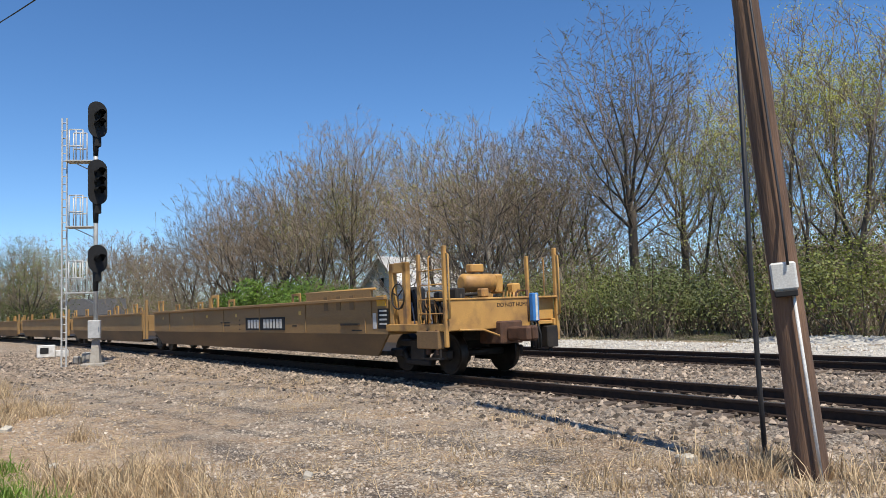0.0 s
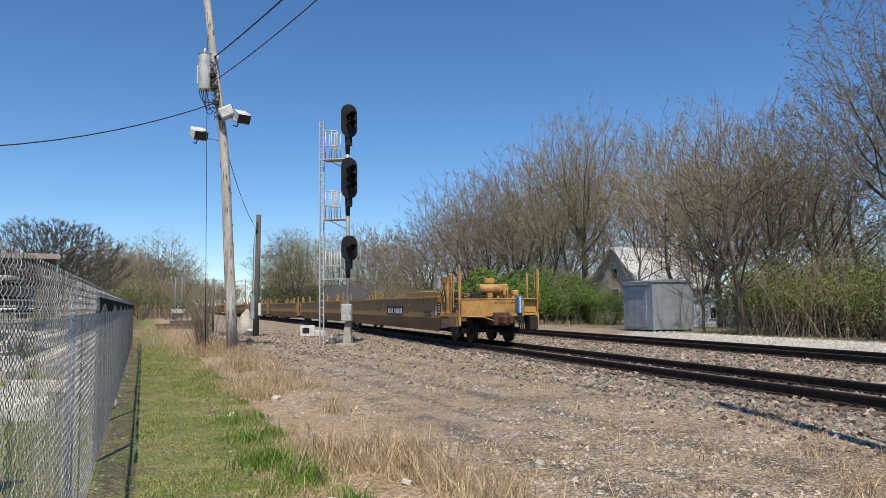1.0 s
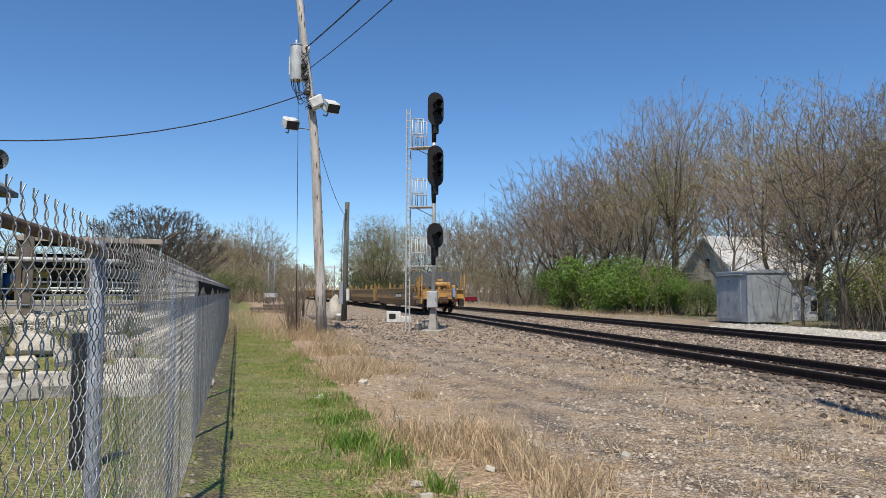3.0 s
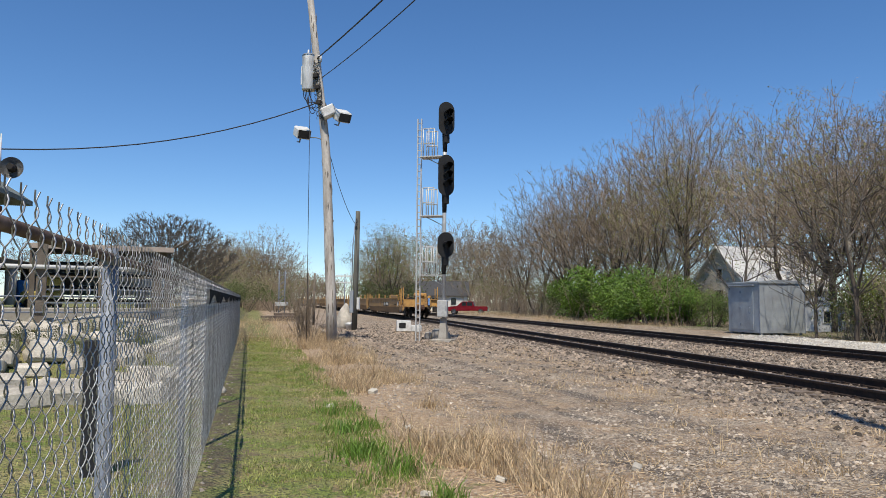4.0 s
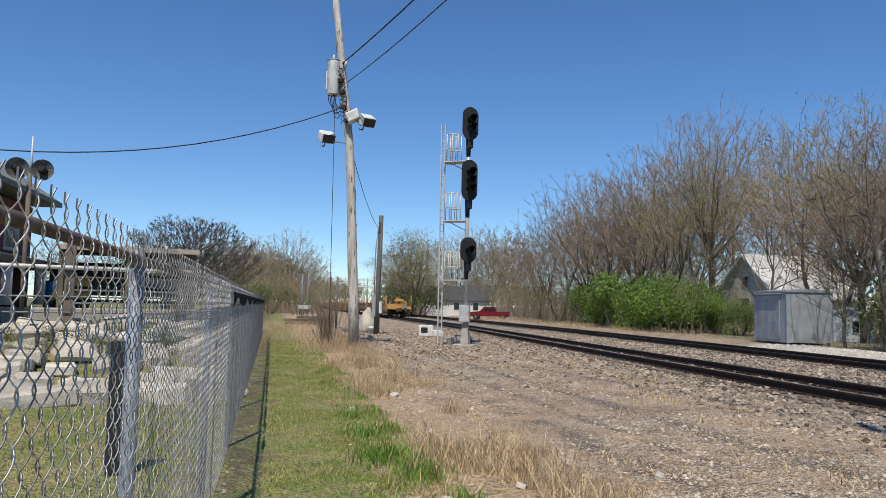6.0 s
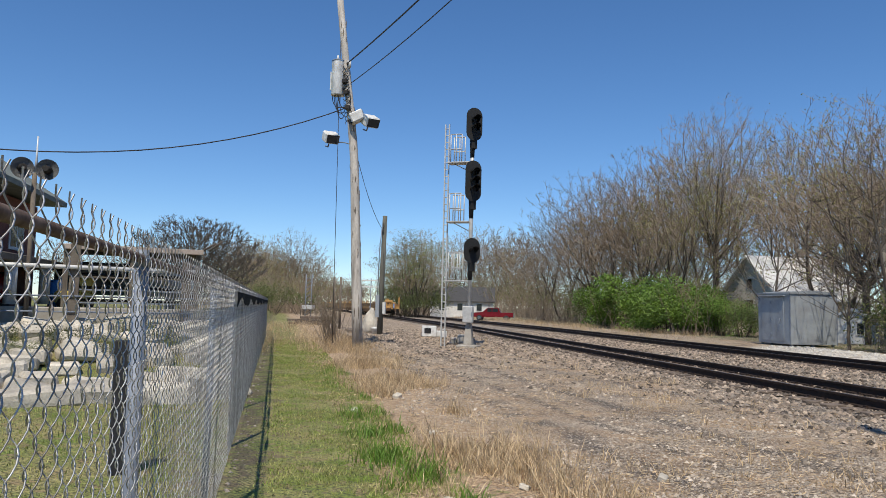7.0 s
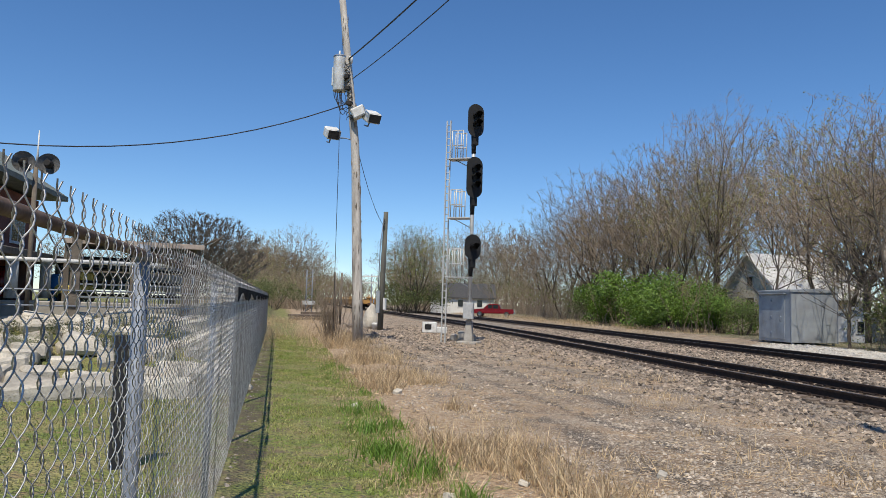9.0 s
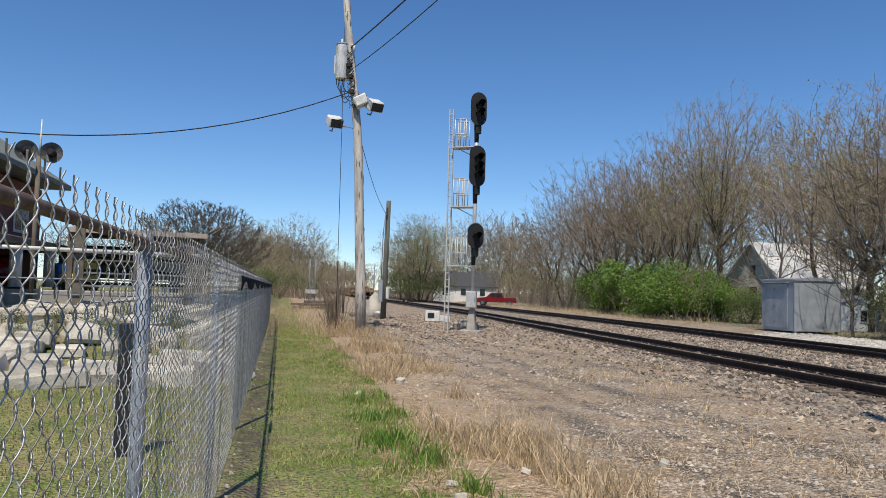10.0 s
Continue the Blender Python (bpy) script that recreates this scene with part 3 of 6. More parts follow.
def build_pole():
    t = thing("utility_pole", "grey weathered utility pole with transformer and floodlights", "utility pole", pose(*POLE, 0))
    lean = (-1.05, 0.55)

    def on(z):
        bow = -0.072 * max(0.0, z - 7.9)        # the shaft bends over above the floodlights
        return Vector((lean[0] * z / 12.0 + 0.84 * bow, lean[1] * z / 12.0 + 0.545 * bow, z))

    bm = B()
    tube(bm, [on(z) for z in (-0.3, 2.0, 5.0, 7.4, 8.4, 10.5, 13.0, 16.5)], [0.225, 0.21, 0.195, 0.18, 0.175, 0.165, 0.15, 0.13], 14)
    part("pole_shaft", bm, POLEWOOD, t)
    rnd = random.Random(14)
    for k in range(46):
        z, an = rnd.uniform(0.3, 13.5), rnd.uniform(-2.9, 0.3)
        c = on(z) + Vector((math.cos(an), math.sin(an), 0)) * (0.222 - 0.0055 * z)
        bm = B()
        ln = rnd.uniform(0.12, 0.55)
        tube(bm, [c, c + Vector((rnd.gauss(0, 0.008), rnd.gauss(0, 0.008), ln * 0.6)), c + Vector((-0.04 * ln, 0, ln))], [0.006, rnd.uniform(0.012, 0.028), 0.005], 5)
        part("split", bm, OLDWOOD, t)
    p = on(11.3) + Vector((-0.38, -0.10, 0))
    bm = B()
    tube(bm, [p + Vector((0, 0, z)) for z in (-0.8, -0.77, 0.62, 0.66)], [0.27, 0.29, 0.29, 0.3], 20)
    # white enamel with dark blotches drawn out upright
    tank = part("transformer", bm, mat("streaked_white_enamel", rgb(0.88, 0.88, 0.87), rgb(0.80, 0.80, 0.79), 3, 0.45, 0, 50, 0.05, rgb(0.12, 0.12, 0.13), 3.5, 0.55, stretch=(1, 1, 0.4)), t, "white pole-mounted transformer tank")
    bm = B()
    tube(bm, [p + Vector((-0.05, 0, 0.66)), p + Vector((-0.05, 0, 0.95))], [0.05, 0.035], 8)
    part("bushing", bm, WHITEP, tank)
    bm = B()
    tube(bm, [p + Vector((0, 0, 0.66)), p + Vector((0, 0, 0.72))], [0.31, 0.27], 20)
    part("lid", bm, GALV, tank)
    bm = B()
    box(bm, p.x - 0.36, p.x - 0.28, p.y - 0.1, p.y + 0.1, p.z - 0.55, p.z + 0.25, 0.02)
    part("radiator", bm, WHITEP, tank)
    a = on(9.38)
    flood(t, Matrix.Translation(a + Vector((0.42, -0.1, 0.12))), pose(0, 0, 0, 28, 0, -55), "white floodlight tilted towards the yard")
    flood(t, Matrix.Translation(a + Vector((0.85, 0.1, -0.05))), pose(0, 0, 0, 28, 0, 60), "white floodlight tilted towards the track")
    flood(t, Matrix.Translation(a + Vector((-1.0, -0.05, -0.62))), pose(0, 0, 0, 26, 0, 55), "white floodlight on a side bracket")
    bm = B()
    tube(bm, [a + Vector((-0.75, 0, -0.85)), a + Vector((-0.3, 0, -0.9)), a + Vector((0, 0, -1.0))], 0.025, 6)
    part("bracket_arm", bm, GALV, t)
    q = on(10.3)
    for k in range(6):
        bm = B()
        x0, dip = -0.2 + 0.08 * k, 0.35 + 0.13 * (k * 2 % 5)
        ends = [p + Vector((x0, -0.1, -0.8)), q + Vector((-0.14 + 0.05 * (k % 2), -0.16, -0.35 - 0.2 * (k % 3)))]
        low = ends[0].lerp(ends[1], 0.5) + Vector((-0.28 + 0.12 * (k % 4), -0.05, -dip))
        tube(bm, [(ends[0] * (1 - u) + low * u) * (1 - u) + (low * (1 - u) + ends[1] * u) * u for u in [j / 8 for j in range(9)]], 0.017, 5)
        part("drop_lead", bm, CABLE, t)
    for k in range(3):
        bm = B()
        tube(bm, [on(9.2 + 0.03 * j) + Vector((0.2 * math.sin(j * 0.35 + k * 2.1), -0.19 - 0.02 * math.cos(j * 0.5), 0)) for j in range(0, 85, 3)], 0.013, 5)
        part("taped_lead", bm, CABLE, t)
    for z in (9.9, 10.55, 11.05):
        bm = B()
        box(bm, on(z).x - 0.1, on(z).x + 0.12, on(z).y - 0.3, on(z).y - 0.14, z - 0.09, z + 0.09, 0.02)
        part("clamp", bm, GRIME, t)
    bm = B()
    tube(bm, [on(11.9) + Vector((0.16, -0.1, 0)), on(11.9) + Vector((0.26, -0.1, 0.0)), on(11.9) + Vector((0.26, -0.1, -0.25))], 0.06, 8)
    part("photocell", bm, WHITEP, t)
    # lines
    o = Vector((*POLE, 0))
    wire("service_cable", "thick black twisted overhead service cable", sag(o + on(11.85), LEAN_TOP + Vector((0, 0, -0.2)), 0.35), 0.028)
    wire("service_cable", "black overhead service cable", sag(o + on(11.0) + Vector((0.15, 0, 0)), LEAN_TOP + Vector((0, 0, -0.7)), 0.45), 0.018)
    wire("service_cable", "black twisted cable to the yard building", sag(o + on(10.0), Vector((*polar(62, 27), 6.3)), 0.97), 0.022)
    wire("guy_wire", "thin steel guy wire slanting to the ground", [o + on(13) + Vector((-0.15, 0, 0)), o + Vector((-1.15, -0.1, 0.0))], 0.012)
    wire("overhead_wire", "thin overhead wire between the two poles", sag(o + on(8.6), Vector((*STUB, 6.2)), 0.5), 0.014)


build_pole()


def build_stub():
    t = thing("short_pole", "short grey timber pole with meter boxes", "utility pole", pose(*STUB, 0, 0, 0, 20))
    bm = B()
    tube(bm, [(0, 0, -0.2), (0.05, 0, 3), (0.12, 0, 7.0)], [0.17, 0.155, 0.135], 12)
    part("pole_shaft", bm, mat("grey_green_timber", rgb(0.155, 0.15, 0.125), rgb(0.10, 0.098, 0.082), 6, 0.9, 0, 50, 0.5, stretch=(1, 1, 0.15)), t)
    bm = B()
    box(bm, -0.24, -0.02, -0.34, -0.15, 1.0, 2.3, 0.02)
    part("meter_cabinet", bm, CABGREY, t, "grey meter cabinet")
    bm = B()
    box(bm, 0.15, 0.33, -0.2, 0.0, 1.2, 1.9, 0.02)
    part("switch_box", bm, WHITEP, t, "white switch box")
    bm = B()
    tube(bm, [(-0.15, -0.2, 2.3), (-0.12, -0.18, 5.0), (0.0, -0.17, 6.3)], 0.03, 6)
    part("conduit", bm, GALV, t)
    bm = B()
    for z in (6.1, 6.3, 6.5):
        tube(bm, [(0.08, -0.2, z), (0.08, -0.26, z + 0.05)], 0.05, 6)
    part("insulator", bm, CABLE, t)


build_stub()


def build_lean_pole():
    base = polar(-26.2, 7.75)
    t = thing("leaning_pole", "brown leaning timber pole with a white meter box", "utility pole", pose(*base, 0, 0, 0, -26))
    top = Vector((-0.67, 0.0, 10.8))
    bm = B()
    tube(bm, [(0.03, 0, -0.3)] + [top * (k / 5) for k in range(6)], [0.16, 0.152, 0.134, 0.122, 0.114, 0.107, 0.09], 16)
    part("pole_shaft", bm, POLEDARK, t)
    c = top * (1.88 / 10.8)
    tilt = pose(*c, 0, -3.6, 0)
    bm = B()
    box(bm, -0.112, 0.112, -0.25, -0.12, -0.13, 0.13, 0.018, m=tilt)
    mb = part("meter_box", bm, WHITEP, t, "white plastic meter box")
    bm = B()
    box(bm, -0.10, 0.10, -0.26, -0.15, -0.19, -0.13, 0.01, m=tilt)
    part("terminal_block", bm, BLACK, mb)
    bm = B()
    tube(bm, [c + Vector((0.07, -0.19, -0.16)), Vector((0.075, -0.2, 0.0))], 0.015, 8)
    part("conduit", bm, WHITEP, t, "white plastic conduit down the pole")
    bm = B()
    tube(bm, [c + Vector((0.04, -0.28, 0.1)), c + Vector((0.02, -0.17, 0.6)), top + Vector((0.02, -0.13, 0))], 0.012, 6)
    part("lead", bm, CABLE, t)
    b2 = polar(-23.3, 8.4)
    wire("hanging_cable", "thick black cable hanging down to the gravel", [Vector((*b2, 0.02)), Vector((*polar(-23.25, 8.4), 0.8)), Vector((*polar(-23.2, 8.3), 2.0)), Vector((*polar(-23.5, 8.2), 5.4))], 0.026)


build_lean_pole()


# ---- trackside boxes ----
def build_cabinet():
    t = thing("equipment_shelter", "grey sheet-metal trackside equipment shelter on short legs", "equipment shelter", pose(*polar(1.44, 39.4), 0.14, 0, 0, RAIL_AZ))
    W, L, H = 2.45, 2.72, 2.6          # along v, along u
    bm = B()
    box(bm, 0, W, 0, L, 0.14, H, 0.02)
    part("body", bm, CABGREY, t)
    bm = B()
    prism(bm, [(-0.06, H - 0.02), (W + 0.06, H - 0.02), (W + 0.06, H + 0.05), (W / 2, H + 0.16), (-0.06, H + 0.05)], -0.06, L + 0.06)
    part("roof", bm, CABGREY, t)
    bm = B()
    box(bm, -0.03, 0.0, 0.5, L - 0.35, 0.28, H - 0.18, 0.008)
    d = part("door", bm, CABGREY, t, "flat grey steel door")
    for z in (0.5, 1.3, 2.1):
        bm = B()
        box(bm, -0.06, -0.03, 1.5, 1.62, z, z + 0.12, 0.01)
        part("hinge", bm, GALV, d)
    bm = B()
    tube(bm, [(-0.05, 0.75, 1.1), (-0.09, 0.75, 1.15), (-0.09, 0.75, 1.35), (-0.05, 0.75, 1.4)], 0.018, 6)
    part("door_handle", bm, GALV, d)
    bm = B()
    box(bm, -0.16, 0.02, 0.35, L - 0.25, H - 0.14, H - 0.08, 0.01)
    part("drip_hood", bm, CABGREY, t)
    for x in (0.15, W / 2, W - 0.15):
        for y in (0.12, L - 0.12):
            bm = B()
            box(bm, x - 0.05, x + 0.05, y - 0.05, y + 0.05, -0.1, 0.14)
            part("leg", bm, GALV, t)
    for x in (-0.004, W + 0.004):
        bm = B()
        box(bm, x - 0.02, x + 0.02, -0.02, 0.03, 0.14, H)
        part("corner_trim", bm, GALV, t)


build_cabinet()


def build_small_boxes():
    t = thing("trackside_box", "small white trackside junction box on gravel", "junction box", pose(*polar(27.3, 42.0), 0, 0, 0, 30))
    bm = B()
    box(bm, -0.55, 0.25, -0.35, 0.3, 0.02, 0.62, 0.03)
    part("body", bm, WHITEP, t)
    # no hole: a black plate imitates the shaded inside
    bm = B()
    box(bm, -0.42, -0.05, -0.362, -0.35, 0.2, 0.5, 0.004)
    part("opening", bm, BLACK, t, "black square panel imitating a dark opening")
    bm = B()
    box(bm, 0.25, 0.85, -0.25, 0.25, 0.02, 0.35, 0.03)
    part("side_case", bm, WHITEP, t)
    t = thing("stone_marker", "rough pale limestone block standing upright", "stone", pose(*polar(31.95, 46.0), 0, 0, 0, 10))
    bm = B()
    bmesh.ops.create_icosphere(bm, subdivisions=3, radius=1.0)
    for p in bm.verts:
        c = p.co.copy()
        k = (c.z + 1) / 2
        n = 0.16 * noise.noise(c * 1.6) + 0.07 * noise.noise(c * 5)
        p.co = Vector((c.x * (0.72 - 0.5 * k) * (1 + n) + 0.12 * k - 0.1, c.y * (0.45 - 0.25 * k) * (1 + n), -0.1 + 1.65 * k * (1 + 0.5 * n)))
    part("block", bm, STONE, t)
    t = thing("white_tub", "white plastic tub beside the stone", "tub", pose(*polar(31.6, 44.5), 0))
    bm = B()
    tube(bm, [(0, 0, 0), (0, 0, 0.3), (0, 0, 0.34), (0, 0, 0.42)], [0.22, 0.26, 0.29, 0.2], 14)
    part("body", bm, WHITEP, t)
    t = thing("trackside_debris", "pale broken concrete lumps beside the signal", "rubble", pose(*polar(25.2, 34.5), 0))
    for k in range(3):
        bm = B()
        for p in box(bm, k * 0.4 - 0.4, k * 0.4 - 0.05, -0.2, 0.2, -0.02, 0.3 + 0.15 * (k == 1), 0.05):
            p.co += Vector((noise.noise(p.co * 3), noise.noise(p.co * 3 + Vector((4, 0, 0))), 0)) * 0.08
        part("lump", bm, CONCRETE, t)


build_small_boxes()

# ---- the train ----
SPEED, TAIL_START = 13.2, 12.2
CAR_W = 1.56


def wheelset(parent, y):
    bm = B()
    tube(bm, [(-0.85, 0, 0), (0.85, 0, 0)], 0.075, 10)
    ax = part("wheelset", bm, GRIME, parent)
    for side in (-1, 1):
        bm = B()
        c = side * 0.76
        tube(bm, [(c - side * 0.10, 0, 0), (c - side * 0.07, 0, 0), (c - side * 0.065, 0, 0), (c + side * 0.065, 0, 0)], [0.47, 0.485, 0.455, 0.44], 26)
        part("wheel", bm, TREAD, ax)
        bm = B()
        tube(bm, [(c + side * 0.066, 0, 0), (c + side * 0.075, 0, 0)], 0.385, 22)
        tube(bm, [(c + side * 0.075, 0, 0), (c + side * 0.14, 0, 0)], [0.15, 0.11], 12)
        part("wheel_face", bm, GRIME, ax)
    ax.matrix_basis = pose(0, y, 0.455)
    return ax


def truck(parent, y):
    for side in (-1, 1):
        bm = B()
        x = side * 1.0
        for a, b, c, d in ((-1.15, -0.65, 0.36, 0.56), (0.65, 1.15, 0.36, 0.56), (-0.7, 0.7, 0.62, 0.76), (-0.5, 0.5, 0.2, 0.34), (-0.28, 0.28, 0.3, 0.7)):
            box(bm, x - 0.09, x + 0.09, y + a, y + b, c, d, 0.03)
        tube(bm, [(x, y - 0.7, 0.5), (x, y - 0.45, 0.28)], 0.07, 8)
        tube(bm, [(x, y + 0.7, 0.5), (x, y + 0.45, 0.28)], 0.07, 8)
        part("side_frame", bm, GRIME, parent)
    bm = B()
    box(bm, -1.05, 1.05, y - 0.2, y + 0.2, 0.5, 0.78, 0.03)
    part("bolster", bm, GRIME, parent)
    return [wheelset(parent, y - 0.88), wheelset(parent, y + 0.88)]


def side_wall(parent, side, y0, y1):
    """A well side: broad upper plate, grimy lower plate that slopes in, top chord."""
    bm = B()
    o = side * CAR_W
    prism(bm, [(o, 0.92), (o - side * 0.06, 0.92), (o - side * 0.06, 1.70), (o, 1.70)], y0, y1)
    wall = part("side_plate", bm, TAN, parent, "dusty brown upper side plate")
    bm = B()
    ins = side * 0.16
    a = [bm.verts.new(p) for p in ((o, y0, 0.915), (o, y1, 0.915), (o - ins, y1 - 0.75, 0.39), (o - ins, y0 + 0.75, 0.39))]
    b = [bm.verts.new((p.co.x - side * 0.05, p.co.y, p.co.z)) for p in a]
    bm.faces.new(a)
    bm.faces.new(b[::-1])
    for i in range(4):
        bm.faces.new((a[i], b[i], b[(i + 1) % 4], a[(i + 1) % 4]))
    part("lower_plate", bm, TANLOW, wall, "grimy lower side plate")
    bm = B()
    box(bm, o - 0.09, o + 0.012, y0, y1, 1.70, 1.78, 0.012)
    part("top_chord", bm, TAN, wall)
    # container guides on the chord
    for yy in (y1 - 8.2, y1 - 1.2) if y0 > 2 else (y0 + 1.1, y0 + 5.0, y1 - 5.0, y1 - 1.2):
        bm = B()
        for dy in (-0.32, 0.32):
            box(bm, o - 0.06, o + 0.0, yy + dy - 0.06, yy + dy + 0.06, 1.78, 2.22, 0.01)
        box(bm, o - 0.06, o + 0.0, yy - 0.26, yy + 0.26, 2.12, 2.22, 0.01)
        part("container_guide", bm, YELLOW, wall, "yellow container guide bracket")
    return wall


def bars(parent, x, y, z, count, w, h, gap, material):
    """A row of upright bars standing in for lettering on a side that faces -x."""
    for i in range(count):
        bm = B()
        yy = y - i * gap
        box(bm, x - 0.004, x, yy - w, yy, z - h / 2, z + h / 2)
        part("stencil_bar", bm, material, parent)


def car_unit(tail):
    name = "tail_well_car" if tail else "well_car"
    label = "yellow well car at the end of a freight train" if tail else "dusty brown well car of a freight train"
    t = thing(name, label, "railway wagon", Matrix(), "wagons of the train")
    L = 23.2 if tail else 20.4
    y0, y1 = (2.3, L - 1.0) if tail else (1.2, L - 1.2)
    for side in (-1, 1):
        w = side_wall(t, side, y0, y1)
        if tail and side < 0:
            # raised side section at the well's end
            bm = B()
            prism(bm, [(-CAR_W - 0.025, 1.3), (-CAR_W - 0.002, 1.3), (-CAR_W + 0.05, 1.98), (-CAR_W - 0.025, 1.98)], y0 + 0.7, y0 + 4.2)
            part("end_gusset", bm, TAN, w)
            bm = B()
            tube(bm, [(-CAR_W, y0 + 0.5, 1.97), (-CAR_W, y0 + 4.3, 1.99)], 0.03, 6)
            part("end_gusset_rim", bm, YELLOW, w)
            bm = B()
            box(bm, -CAR_W - 0.012, -CAR_W - 0.001, y0 + 5.7, y0 + 8.8, 0.99, 1.38)
            plate = part("number_panel", bm, BLACK, w, "black panel with white stencil bars")
            bars(plate, -CAR_W - 0.012, y0 + 8.6, 1.185, 4, 0.17, 0.27, 0.25, MARKW)
            bars(plate, -CAR_W - 0.012, y0 + 7.3, 1.185, 6, 0.17, 0.27, 0.245, MARKW)
            bm = B()
            box(bm, -CAR_W - 0.012, -CAR_W - 0.001, y0 - 0.05, y0 + 0.42, 1.04, 1.50)
            pl = part("data_panel", bm, BLACK, w, "small black data panel with white lines")
            for i in range(4):
                bm = B()
                box(bm, -CAR_W - 0.016, -CAR_W - 0.012, y0 + 0.02, y0 + 0.34, 1.13 + i * 0.1, 1.17 + i * 0.1)
                part("stencil_bar", bm, MARKW, pl)
            bm = B()
            box(bm, -CAR_W - 0.008, -CAR_W - 0.001, y0 + 0.5, y0 + 0.66, 1.04, 1.4)
            part("tag_panel", bm, MARKW, w, "pale dusty tag panel")
            for k in range(6):
                bm = B()
                yy = y0 + 1.0 + 3.3 * k
                box(bm, -CAR_W - 0.018, -CAR_W - 0.001, yy, yy + 0.05, 0.93, 1.69, 0.004)
                part("weld_seam", bm, TAN, w)
            for yy in (4.6, 9.6, 12.6, 15.6, 18.4):
                bm = B()
                box(bm, -CAR_W - 0.006, -CAR_W - 0.001, y0 + yy, y0 + yy + 0.16, 1.42, 1.52)
                part("reflector", bm, REFLECT, w, "small yellow reflector")
            for yy, zz, ln in ((9.3, 1.3, 0.12), (9.3, 1.15, 0.12), (9.3, 1.0, 0.12), (10.3, 1.22, 0.9), (10.3, 1.12, 0.7), (4.9, 1.1, 0.3), (1.2, 0.98, 0.5)):
                bm = B()
                box(bm, -CAR_W - 0.005, -CAR_W - 0.001, y0 + yy, y0 + yy + ln, zz, zz + 0.035)
                part("stencil_bar", bm, GRIME, w)
            for k in range(3):
                bm = B()
                box(bm, -CAR_W - 0.04, -CAR_W - 0.026, y0 + 1.5 + 0.7 * k, y0 + 1.72 + 0.7 * k, 1.5, 1.85)
                part("rub_plate", bm, TANLOW, w)
            bm = B()
            box(bm, -CAR_W - 0.06, -CAR_W - 0.001, y0 + 1.3, y0 + 2.2, 1.12, 1.17)
            part("tie_down", bm, GRIME, w)
    bm = B()
    box(bm, -1.3, 1.3, y0 + 0.5, y1 - 0.5, 0.40, 0.5)
    part("well_floor", bm, GRIME, t)
    for yy, d in ((y0, 1), (y1, -1)):
        bm = B()
        box(bm, -CAR_W + 0.07, CAR_W - 0.07, min(yy, yy + d * 0.1), max(yy, yy + d * 0.1), 0.9, 1.66, 0.01)
        part("bulkhead", bm, TAN, t)
        bm = B()
        box(bm, -0.5, 0.5, min(yy, yy - d * 1.4), max(yy, yy - d * 1.4), 0.72, 1.12, 0.03)
        part("draft_sill", bm, GRIME, t)
    sets = []
    if tail:
        sets += truck(t, 1.85)
        end_platform(t, y0)
    else:
        # articulation post and steps between units
        for x in (-CAR_W + 0.02, CAR_W - 0.14):
            for ya, yb, zt in ((0.6, 0.75, 2.35), (1.02, 1.16, 1.9)):
                bm = B()
                box(bm, x, x + 0.12, ya, yb, 0.55, zt, 0.01)
                part("corner_post", bm, TAN, t)
    sets += truck(t, L)
    return t, sets


